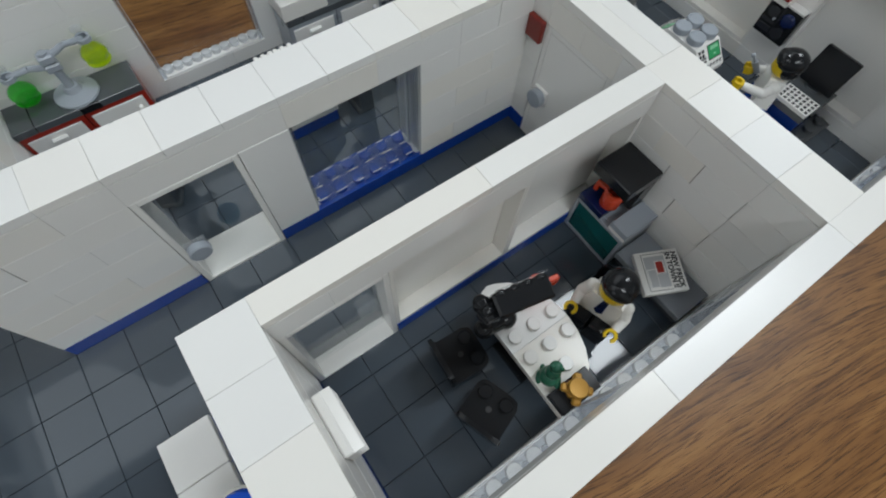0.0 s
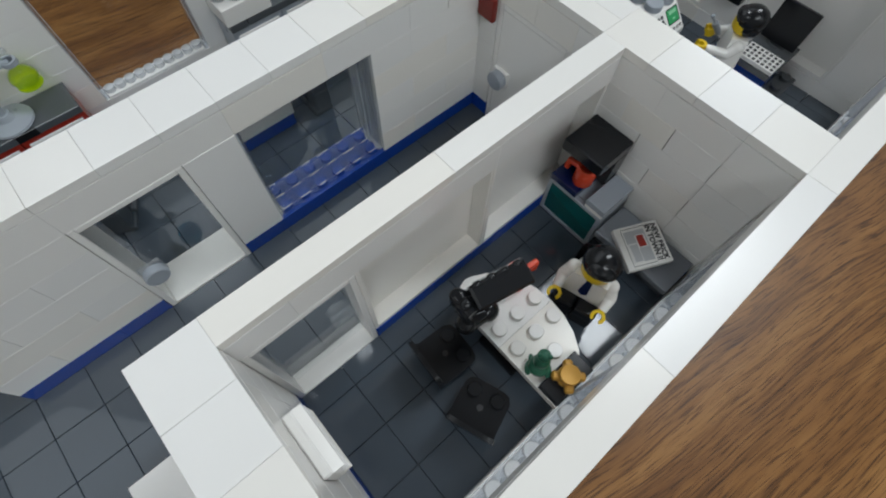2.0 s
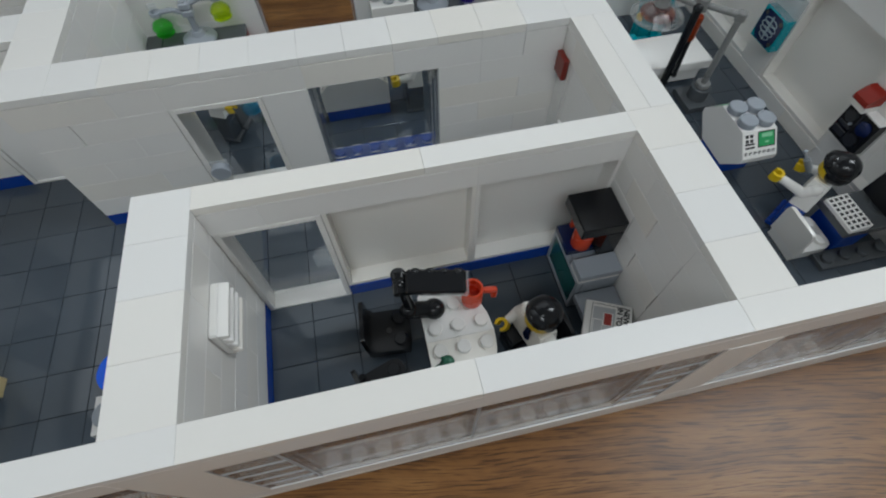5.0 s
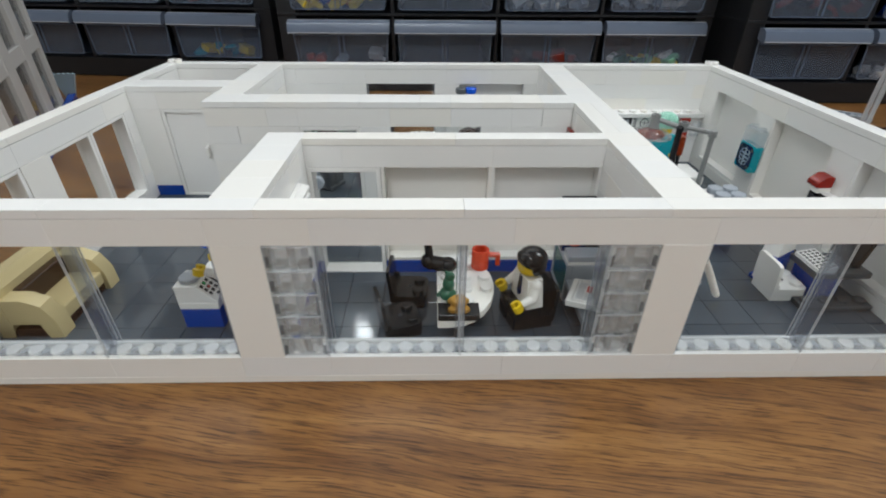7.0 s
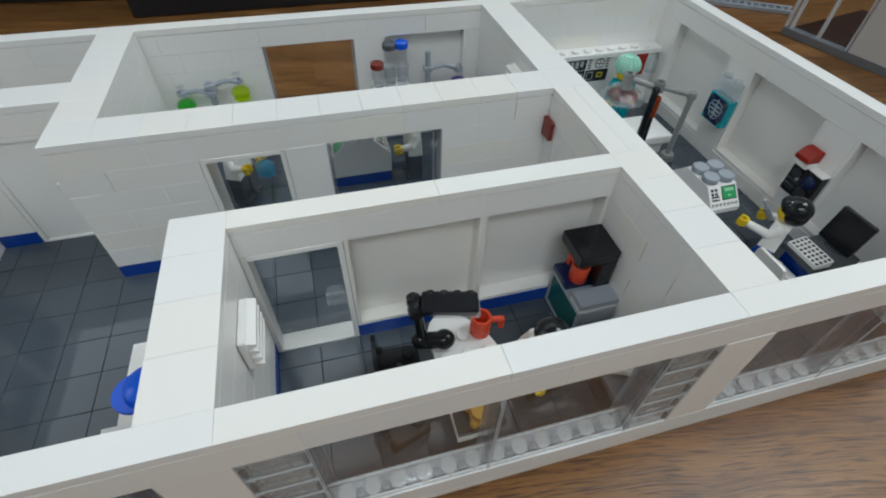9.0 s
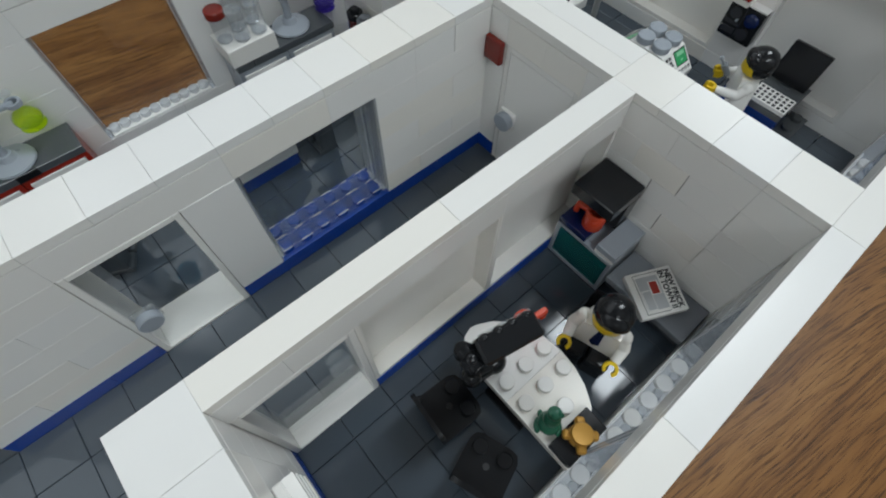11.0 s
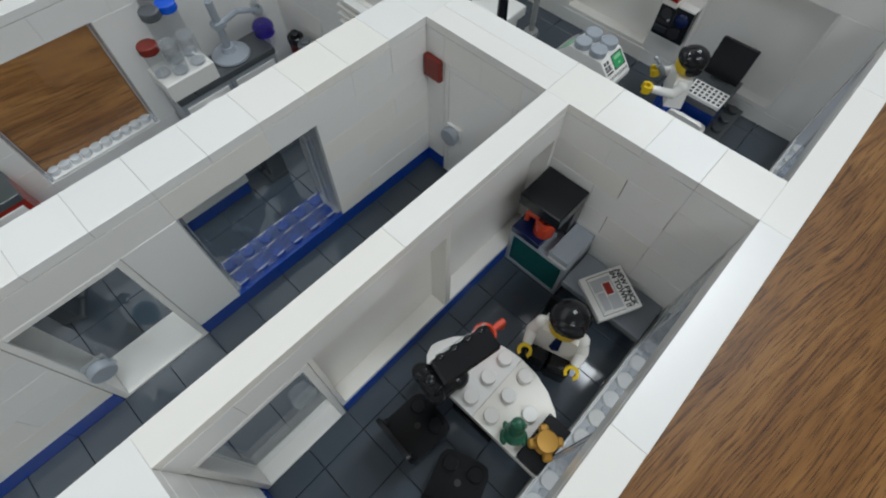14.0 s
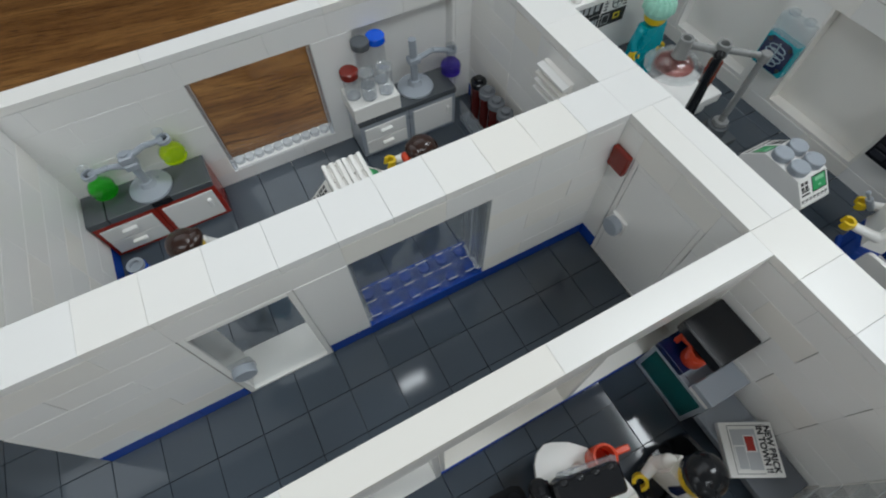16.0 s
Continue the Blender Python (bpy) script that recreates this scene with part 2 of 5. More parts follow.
# ---- mesh building ----
class Solid:
    """Collects simple solids, each with its material, into one mesh. Lengths in studs."""

    def __init__(self, material=None):
        self.v, self.f, self.k, self.mats, self.now = [], [], [], [], 0
        if material:
            self.use(material)

    def use(self, material):
        if material not in self.mats:
            self.mats.append(material)
        self.now = self.mats.index(material)
        return self

    def add(self, verts, faces, m=None):
        base = len(self.v)
        self.v += [tuple(m @ Vector(v)) if m else tuple(v) for v in verts]
        self.f += [tuple(base + i for i in face) for face in faces]
        self.k += [self.now] * len(faces)
        return self

    def box(self, x0, x1, y0, y1, z0, z1, c=0.0, m=None):
        lo, hi = (x0, y0, z0), (x1, y1, z1)
        if c <= 0:
            v = [(x, y, z) for x in (x0, x1) for y in (y0, y1) for z in (z0, z1)]
            return self.add(v, [(0, 1, 3, 2), (4, 6, 7, 5), (0, 4, 5, 1), (2, 3, 7, 6), (0, 2, 6, 4), (1, 5, 7, 3)], m)
        v, at, signs = [], {}, [(a, b, d) for a in (0, 1) for b in (0, 1) for d in (0, 1)]
        for s in signs:
            for k in range(3):
                at[s, k] = len(v)
                v.append(tuple((hi[i] if s[i] else lo[i]) + (0 if i == k else (-c if s[i] else c)) for i in range(3)))
        f = []
        for k in range(3):
            i, j = [n for n in range(3) if n != k]
            for side in (0, 1):
                ring = []
                for a, b in ((0, 0), (1, 0), (1, 1), (0, 1)):
                    s = [0, 0, 0]
                    s[k], s[i], s[j] = side, a, b
                    ring.append(at[tuple(s), k])
                f.append(tuple(ring if side else ring[::-1]))
            for a in (0, 1):
                for b in (0, 1):
                    s, t = [0, 0, 0], [0, 0, 0]
                    s[i], s[j], t[i], t[j], t[k] = a, b, a, b, 1
                    s, t = tuple(s), tuple(t)
                    f.append((at[s, i], at[t, i], at[t, j], at[s, j]))
        for s in signs:
            f.append((at[s, 0], at[s, 1], at[s, 2]))
        return self.add(v, f, m)

    def lathe(self, profile, x=0, y=0, z=0, n=20, m=None):
        """profile: (radius, height) from the bottom up, closed at both ends."""
        v, f = [], []
        for r, h in profile:
            v += [(x + r * math.cos(2 * math.pi * i / n), y + r * math.sin(2 * math.pi * i / n), z + h) for i in range(n)]
        for a in range(len(profile) - 1):
            for i in range(n):
                j = (i + 1) % n
                f.append((a * n + i, a * n + j, (a + 1) * n + j, (a + 1) * n + i))
        f.append(tuple(range(n))[::-1])
        f.append(tuple(range((len(profile) - 1) * n, len(profile) * n)))
        return self.add(v, f, m)

    def cyl(self, x, y, z0, z1, r, n=20, c=0.04, m=None):
        return self.lathe([(r - c, z0), (r, z0 + c), (r, z1 - c), (r - c, z1)], x, y, 0, n, m)

    def rod(self, a, b, r, n=10, r2=None):
        a, b = Vector(a), Vector(b)
        turn = (b - a).to_track_quat("Z", "Y").to_matrix().to_4x4()
        return self.lathe([(r, 0), (r if r2 is None else r2, (b - a).length)], n=n, m=Matrix.Translation(a) @ turn)

    def prism(self, outline, w0, w1, plane="xz", m=None):
        """A flat outline (a, b) in the given plane, drawn out along the third axis from w0 to w1."""
        place = {"xz": lambda a, b, w: (a, w, b), "yz": lambda a, b, w: (w, a, b), "xy": lambda a, b, w: (a, b, w)}[plane]
        n = len(outline)
        v = [place(a, b, w0) for a, b in outline] + [place(a, b, w1) for a, b in outline]
        f = [tuple(range(n)), tuple(range(n, 2 * n))[::-1]] + [(i, (i + 1) % n, n + (i + 1) % n, n + i) for i in range(n)]
        return self.add(v, f, m)

    def ball(self, x, y, z, rx, ry=None, rz=None, n=16, rings=9, m=None):
        ry, rz = ry or rx, rz or rx
        v, f = [(x, y, z - rz)], []
        for a in range(1, rings):
            t = math.pi * a / rings
            v += [(x + rx * math.sin(t) * math.cos(2 * math.pi * i / n), y + ry * math.sin(t) * math.sin(2 * math.pi * i / n), z - rz * math.cos(t)) for i in range(n)]
        v.append((x, y, z + rz))
        for i in range(n):
            j = (i + 1) % n
            f.append((0, 1 + j, 1 + i))
            f.append((len(v) - 1, 1 + (rings - 2) * n + i, 1 + (rings - 2) * n + j))
            for a in range(rings - 2):
                f.append((1 + a * n + i, 1 + a * n + j, 1 + (a + 1) * n + j, 1 + (a + 1) * n + i))
        return self.add(v, f, m)

    def stud(self, x, y, z):
        return self.lathe([(0.3, 0), (0.3, 0.17), (0.27, 0.2)], x, y, z, 14)

    def mesh(self, name):
        me = bpy.data.meshes.new(name)
        me.from_pydata([(a * U, b * U, c * U) for a, b, c in self.v], [], self.f)
        for mat in self.mats:
            me.materials.append(mat)
        me.polygons.foreach_set("material_index", self.k)
        me.polygons.foreach_set("use_smooth", [True] * len(self.f))
        bm = bmesh.new()
        bm.from_mesh(me)
        bmesh.ops.recalc_face_normals(bm, faces=bm.faces)
        bm.to_mesh(me)
        bm.free()
        me.set_sharp_from_angle(angle=radians(33))
        return me


def at(x, y, z, turn=0.0, tip=0.0, lean=0.0):
    """A pose in studs."""
    return pose(x * U, y * U, z * U, tip, lean, turn)


def thing(name, label, category, x=0, y=0, z=0, turn=0.0, group="", kind=""):
    ob = new(name)
    ob.empty_display_size = 0.01
    ob.matrix_basis = at(x, y, z, turn)
    return tagged(ob, label, category, group, kind)


def whole(name, solid, label, category, x=0, y=0, z=0, turn=0.0, group="", kind=""):
    ob = new(name, solid.mesh(name))
    ob.matrix_basis = at(x, y, z, turn)
    return tagged(ob, label, category, group, kind)


def part(name, solid, parent, label="", m=None):
    ob = new(name, solid if isinstance(solid, bpy.types.Mesh) else solid.mesh(name))
    ob.parent = parent
    if m is not None:
        ob.matrix_basis = m
    return tagged(ob, label)


def no_shade(ob):
    ob.visible_shadow = False
    return ob


BLOCKS = {}


def block(sx, sy, sz, material, gap=0.0025, c=0.009):
    """A shared rounded block, centred on its base, a hair smaller than its grid cell."""
    key = (round(sx, 3), round(sy, 3), round(sz, 3), material.name, gap)
    if key not in BLOCKS:
        BLOCKS[key] = Solid(material).box(-sx / 2 + gap, sx / 2 - gap, -sy / 2, sy / 2, 0.003, sz - 0.003, c).mesh("brick")
    return BLOCKS[key]


loose = random.Random(21)


COURSES = [0.4, 1.6, 2.8, 4.0, 5.2, 6.4, 7.6, 8.8]
FLOOR, TOP = 0.8, 9.2


def spans(a0, a1, cuts):
    out, a = [], a0
    for b0, b1 in sorted(cuts):
        if b0 > a:
            out.append((a, b0))
        a = max(a, b1)
    if a < a1:
        out.append((a, a1))
    return out


def wall(name, label, x0, x1, y0, y1, openings=(), low=None, lengths=(4, 6, 3, 4, 8), cap=8, shift=0, open_joints=0.03, twin=None):
    """A wall of bricks in running bond under a row of smooth cap tiles. openings: (from, to, bottom, top) along the wall."""
    along_x = (x1 - x0) > (y1 - y0)
    a0, a1, b0, b1 = (x0, x1, y0, y1) if along_x else (y0, y1, x0, x1)
    thick, mid = b1 - b0, (b0 + b1) / 2
    core = Solid(WHITE)
    marks = sorted({a0, a1, *(v for o in openings for v in o[:2])})
    for p0, p1 in zip(marks, marks[1:]):
        holes = [(o[2], o[3]) for o in openings if o[0] <= p0 and o[1] >= p1]
        for z0, z1 in spans(0.13, 8.79, holes):
            e0, e1 = (0.05 if p0 in [o[1] for o in openings] else 0), (0.05 if p1 in [o[0] for o in openings] else 0)
            q = (p0 + e0, p1 - e1, b0 + 0.25, b1 - 0.25) if along_x else (b0 + 0.25, b1 - 0.25, p0 + e0, p1 - e1)
            core.box(*q, z0, z1)
    foot = (a0 + 0.3, a1 - 0.3, b0 + 0.3, b1 - 0.3) if along_x else (b0 + 0.3, b1 - 0.3, a0 - 0.1, a1 + 0.1)
    core.box(*foot, 0.0, 0.14)
    ob = new(name, core.mesh(name))
    tagged(ob, label, "wall", kind="structure")

    def put(kind, a, b, z0, z1, material):
        gap = 0.0045 if kind == "cap_tile" else (0.03 if loose.random() < open_joints else 0.0025)
        me = block(b - a, thick, z1 - z0, material, gap)
        c = (a + b) / 2
        lean, swing, out = loose.uniform(-0.22, 0.22), loose.uniform(-0.10, 0.10), loose.uniform(-0.005, 0.005) if kind == "brick" else 0.0
        part(kind, me, ob, m=at(c, mid + out, z0, swing, lean) if along_x else at(mid + out, c, z0, 90 + swing, lean))

    put("plate", a0, a1, 0.012, 0.4, WHITE)
    for n, (z0, z1) in enumerate(zip(COURSES, COURSES[1:])):
        cuts = [o[:2] for o in openings if o[2] < z1 - 0.1 and o[3] > z0 + 0.1]
        for s0, s1 in spans(a0, a1, cuts):
            if cuts and s1 - s0 <= 2.1 and n:
                if n == 1:
                    put("pier_brick", s0, s1, 1.6, 7.6, WHITE)
                continue
            a, k = s0, n * 2 + shift
            while a < s1 - 0.01:
                size = lengths[k % len(lengths)] if a > s0 or n % 2 == 0 else 2
                b = min(a + size, s1)
                if s1 - b < 0.9:
                    b = s1
                put("brick", a, b, z0, z1, low if (low and n == 0) else WHITE)
                a, k = b, k + 1
    a = a0
    step = cap
    first = -(-a0 // step) * step if step > 2 else a0
    stops = [a0] + [v for v in np.arange(first, a1, step) if v > a0 + 0.5] + [a1]
    if twin:
        stops = [v for v in stops if not twin[0] - 0.5 < v < twin[1] + 0.5] + list(twin)
        stops.sort()
    for p0, p1 in zip(stops, stops[1:]):
        if twin and p0 == twin[0]:
            for side in (-0.5, 0.5):
                part("cap_tile", block(p1 - p0, 0.992, 0.375, WHITE, 0.006), ob, m=at(mid + side, (p0 + p1) / 2, 8.825, 90))
            continue
        put("cap_tile", p0, p1, 8.825, 9.2, WHITE)
    return ob


# ---- table, room ----
whole("wood_table", Solid(TABLE).box(-125, 125, -75, 105, -3.2, 0, 0.15), "large walnut-grain laminate tabletop", "table")
room = Solid(WALLPAINT)
room.box(-330, 330, 400, 402, -95, 215).box(-330, 330, -262, -260, -95, 215).box(-332, -330, -262, 402, -95, 215).box(330, 332, -262, 402, -95, 215)
whole("room_wall", room, "plain off-white painted room walls", "wall", kind="structure")
whole("room_floor", Solid(CARPET).box(-330, 330, -260, 400, -96, -94), "grey floor of the room under the table", "floor", kind="structure")
whole("room_ceiling", Solid(WALLPAINT).box(-330, 330, -260, 400, 215, 217), "plain white room ceiling", "ceiling", kind="structure")

# ---- building shell ----
whole("baseplate", Solid(DGREY).box(-22.95, 22.95, 1.02, 26.98, 0.0, 0.395), "dark grey building-brick base plate", "base plate", kind="structure")
FRONT = [(-22, -10, 1.6, 7.6), (-8, 8, 1.6, 7.6), (10, 22, 1.6, 7.6)]
wall("wall_south", "white brick outer wall with wide clear windows", -24, 24, 0, 1, FRONT, lengths=(8, 8, 6, 4), shift=1)
wall("wall_north", "white brick outer wall of the laboratory side", -24, 24, 27, 28, [(-7, -1, 1.6, 7.6), (1, 7, 1.6, 7.6)], lengths=(4, 3, 4, 6), cap=8)
wall("wall_west", "white brick outer wall with four-stud windows", -24, -23, 1, 27,
     [(4, 8, 1.6, 7.6), (10, 14, 1.6, 7.6), (14, 18, 1.6, 7.6), (22, 26, 1.6, 7.6)])
wall("wall_east", "white brick outer wall with recessed panels inside", 23, 24, 1, 27,
     [(3, 9, 1.6, 7.6), (11, 17, 1.6, 7.6), (19, 25, 1.6, 7.6)])
wall("wall_office_west", "thick white brick wall of the office with a blue base", -10, -8, 1, 9, low=BLUE, lengths=(4, 2, 3, 4), cap=2)
wall("wall_office_north", "thin white brick wall between office and corridor, blue base", -8, 8, 8, 9,
     [(-8, -4, 0.4, 7.6), (-4, 2, 1.6, 7.6), (2, 8, 1.6, 7.6)], low=BLUE, lengths=(2, 8, 6, 4))
wall("wall_middle", "thick white brick wall running from front to back", 8, 10, 1, 27, [(10, 14, 0.4, 7.6)], low=BLUE, lengths=(2, 3, 4, 2), cap=2, open_joints=0.2, twin=(9, 15))
wall("wall_lab_south", "thick white brick wall between corridor and laboratory, blue base", -16, 8, 15, 17,
     [(-10, -6, 0.4, 7.6), (-4, 2, 1.6, 7.6)], low=BLUE, lengths=(4, 2, 6, 4), cap=2)
wall("wall_lab_west", "thick white brick wall at the end of the laboratory", -16, -14, 17, 27, low=BLUE, lengths=(4, 3, 2), cap=2)
wall("wall_lobby_north", "white brick wall closing the lobby, blue base", -23, -16, 19, 21, [(-21, -17, 0.4, 7.6)], low=BLUE, lengths=(2, 4, 3), cap=8)

# corner knobs on the back wall
for x in (-23.5, 23.5):
    for k, (dx, dy) in enumerate(((0, 0), (-0.55 if x > 0 else 0.55, 0.0))):
        whole("corner_knob", Solid(WHITE).cyl(0, 0, 0, 0.28, 0.3, 16, 0.05), "small white round stud on a wall corner", "stud",
              x + dx, 27.5, TOP - 0.005)


# ---- window panels, frames and doors ----
def panel_solid(material, width, height, back, foot=0.24):
    """An open box panel: a thin sheet with side lips and a foot. back: the sheet's side (0 outer, 1 inner), depth along y from 0 to 1."""
    s = Solid(material)
    w = width / 2 if material == GLASS else width / 2 + 0.023
    y0, y1 = (0.03, 0.2) if back == 0 else (0.8, 0.97)
    s.box(-w + 0.02, w - 0.02, y0, y1, 0.0, height, 0.02)
    e0, e1 = (y1, 0.96) if back == 0 else (0.04, y0)
    if material == GLASS:
        for q in (-w + 0.02, -w + 0.165, w - 0.2, w - 0.055):
            s.use(RIM).box(q, q + 0.035, e1 - 0.03, e1 + 0.006, 0.0, height)
        for q in (-w + 0.02, w - 0.055):
            s.box(q, q + 0.035, y0 - 0.004, y0 + 0.02, 0.0, height)
        s.use(EDGE)
    s.box(-w + 0.02, -w + 0.2, e0, e1, 0.0, height, 0.02).box(w - 0.2, w - 0.02, e0, e1, 0.0, height, 0.02)
    if material == GLASS and foot > 0.2:
        s.use(RIM).box(-w + 0.2, w - 0.2, e1 - 0.06, e1, 0.24, 0.275).box(-w + 0.2, w - 0.2, 0.02, 0.05, 0.24, 0.27).use(EDGE)
    s.box(-w + 0.2, w - 0.2, e0, e1, 0.0, foot, 0.02)
    return s


PANEL_CLEAR = panel_solid(GLASS, 6, 5.97, 0).mesh("clear_panel")
PANEL_LOW = panel_solid(GLASS, 6, 5.97, 0, 0.06).mesh("clear_panel")
PANEL_WHITE = panel_solid(WHITE, 6, 5.97, 1).mesh("white_panel")


WIDE_STUD = Solid(WHITE).lathe([(0.34, 0.0), (0.34, 0.15), (0.315, 0.185), (0.0, 0.19)], n=20).mesh("stud")


def front_window(name, x0, x1, bricks):
    w = thing(name, "wide clear panel window on a white studded sill", "window", x0, 0, 1.6, kind="structure")
    a = bricks
    while a < x1 - x0 - bricks - 1:
        no_shade(part("pane", PANEL_CLEAR, w, "clear plastic panel", at(a + 3, 0, 0.015)))
        a += 6
    for i in range(int(x1 - x0)):
        part("stud", WIDE_STUD, w, m=at(0.5 + i, 0.52, 0.0))
    pin = Solid(RIM).lathe([(0.19, 0.0), (0.19, 0.13), (0.15, 0.16)], 0, 0, 0, 12).mesh("pin")
    for i in range(1, int(x1 - x0)):
        if bricks <= i <= x1 - x0 - bricks:
            no_shade(part("pin", pin, w, "clear round pin under the pane", at(i, 0.42, 0.0)))
    part("sill_joint", Solid(DGREY).box(bricks + 0.2, x1 - x0 - bricks - 0.2, 0.235, 0.265, 0.0, 0.07), w, "thin dark joint under the panes")
    part("window_sill", Solid(WHITE).box(0.02, x1 - x0 - 0.02, 0.86, 0.99, 0.0, 0.22, 0.02), w)
    if bricks:
        b = Solid(CLEAR_BRICK).box(-0.98, 0.98, 0.03, 0.97, 0.05, 1.14, 0.05)
        # inner walls, the tube between the studs and the studs on top
        b.box(-0.78, 0.78, 0.20, 0.22, 0.06, 0.96)
        b.use(RIM).lathe([(0.16, 0.06), (0.17, 0.5), (0.16, 0.96), (0.06, 0.98)], 0.0, 0.5, 0, 12)
        b.box(-0.74, -0.56, 0.20, 0.26, 0.30, 0.92, 0.02).box(0.50, 0.74, 0.20, 0.26, 0.52, 0.92, 0.02)
        for q in (-0.5, 0.5):
            b.use(RIM).lathe([(0.30, 1.12), (0.30, 1.30), (0.26, 1.335)], q, 0.5, 0, 18)
            b.use(CLEAR_BRICK).lathe([(0.30, 1.335), (0.12, 1.34)], q, 0.5, 0, 18)
        # smoky patches put the shade of the side gaps into the brick
        b.use(SMOKE)
        for q in (-0.965, 0.80):
            b.box(q, q + 0.165, 0.045, 0.16, 0.12, 0.62, 0.02)
        # milky lines paint the highlights along the brick's edges
        b.use(RIM).prism([(-0.985, 1.10), (-0.5, 1.135), (0.1, 1.115), (0.6, 1.14), (0.985, 1.12), (0.985, 1.18), (0.5, 1.185), (-0.1, 1.17), (-0.6, 1.185), (-0.985, 1.17)], 0.012, 0.06, "xz")
        b.box(-0.985, 0.985, 0.95, 0.98, 1.15, 1.175).box(-0.985, -0.955, 0.015, 0.05, 0.06, 1.1).box(0.955, 0.985, 0.015, 0.05, 0.06, 1.1)
        b = b.mesh("clear_brick")
        for side in (1, x1 - x0 - 1):
            for n in range(5):
                part("clear_brick", b, w, "clear plastic brick", at(side, 0, n * 1.2))


front_window("window_1", -22, -10, 0)
front_window("window_2", -8, 8, 2)
front_window("window_3", 10, 22, 0)


def framed_window(name, width, x, y, turn):
    w = thing(name, "white framed window with a clear pane", "window", x, y, 1.6, turn, kind="structure")
    h, t = width / 2, 0.26
    s = Solid(WHITE)
    s.box(-h + 0.02, -h + t, 0.02, 0.98, 0.01, 5.97, 0.03).box(h - t, h - 0.02, 0.02, 0.98, 0.01, 5.97, 0.03)
    s.box(-h + t, h - t, 0.02, 0.98, 0.01, 0.2, 0.03).box(-h + t, h - t, 0.02, 0.98, 5.75, 5.97, 0.03)
    part("window_frame", s, w)
    no_shade(part("pane", Solid(GLASS).box(-h + t, h - t, 0.3, 0.42, 0.2, 5.75), w, "clear pane"))
    return w


# outer side of each frame lies towards its -y before turning
for n, y in enumerate((6, 12, 16, 24)):
    framed_window(f"window_{4 + n}", 4, -24, y, -90)

back = thing("window_8", "large clear laboratory window with a studded sill", "window", -4, 28, 1.6, 180, kind="structure")
no_shade(part("pane", PANEL_LOW, back, "clear plastic panel", at(0, 0, 0.015)))
back_stud = Solid(RIM).lathe([(0.27, 0), (0.27, 0.2), (0.255, 0.245), (0.2, 0.27)], n=16).mesh("stud")
for i in range(10):
    part("stud", back_stud, back, "clear round stud", at(-2.5 + i * 0.556, 0.55, 0.1))
part("window_sill", Solid(WHITE).box(-2.78, 2.78, 0.22, 0.98, 0.0, 0.11, 0.02), back)


def white_panel(x, y, turn, label):
    whole_ob = new("wall_panel", PANEL_WHITE)
    whole_ob.matrix_basis = at(x, y, 1.615, turn)
    tagged(whole_ob, label, "wall panel", "recessed wall panels", "structure")


white_panel(-1, 8, 0, "white recessed wall panel in the office wall")
white_panel(5, 8, 0, "white recessed wall panel in the office wall")
white_panel(4, 27, 0, "white recessed wall panel behind the laboratory bench")
for y in (6, 14, 22):
    white_panel(23, y, -90, "white recessed wall panel facing the treatment room")


def door(name, label, x, y, turn, leaf, depth, knob=None, pane_y=0.25):
    """A four-stud door frame; the leaf is clear or white. Local x runs along the wall, y into it."""
    d = thing(name, label, "door", x, y, 0.4, turn, kind="structure")
    s = Solid(WHITE)
    s.box(-1.98, -1.74, 0.0, depth, 0.01, 7.18, 0.03).box(1.74, 1.98, 0.0, depth, 0.01, 7.18, 0.03)
    s.box(-1.74, 1.74, 0.0, depth, 6.92, 7.18, 0.03).box(-1.74, 1.74, 0.0, depth, 0.01, 0.5, 0.03)
    part("door_frame", s, d)
    p = Solid(leaf).box(-1.72, 1.72, pane_y, pane_y + 0.14, 0.5, 6.9, 0.02)
    p = part("door_leaf", p, d, "clear door leaf" if leaf == GLASS else "plain white door leaf")
    if leaf == GLASS:
        no_shade(p)
    if knob:
        k, kz, side, knob_stuff = knob
        turned = pose(0, 0, 0, 90 if side < 0 else -90, 0, 0)
        s = Solid(knob_stuff)
        s.lathe([(0.30, 0.16), (0.46, 0.2), (0.47, 0.50), (0.43, 0.55)], n=20)
        s.use(HAZE if leaf == GLASS else WHITE).box(-0.45, 0.45, -0.45, 0.45, -0.02, 0.16, 0.04)
        part("door_handle", s, p, "round light grey knob", Matrix.Translation((k * U, (pane_y + (0 if side < 0 else 0.14)) * U, kz * U)) @ turned)
    return d


door("door_1", "open white door frame with a clear leaf and round grey knob", -8, 15, 0, GLASS, 1.98, (-1.25, 3.3, -1, LGREY), 0.1)
door("door_2", "white office door frame with a clear leaf", -6, 8, 0, GLASS, 0.98, (1.2, 2.6, 1, TUBE), 0.7)
door("door_3", "plain white corridor door with a round grey knob", 8.02, 12, -90, WHITE, 0.9, (-1.25, 3.55, -1, LGREY), 0.02)
door("door_4", "plain white lobby door", -19, 19, 0, WHITE, 0.98, None, 0.12)
part("door_handle", Solid(WHITE).box(-0.13, 0.13, -0.10, 0.02, 0, 0.75, 0.03).rod((0, -0.3, 0.5), (0, -0.05, 0.5), 0.12, 12).box(-0.12, 0.12, -0.36, -0.26, -0.05, 0.6, 0.03), bpy.data.objects["door_4"], m=at(0.75, 0.12, 3.75))

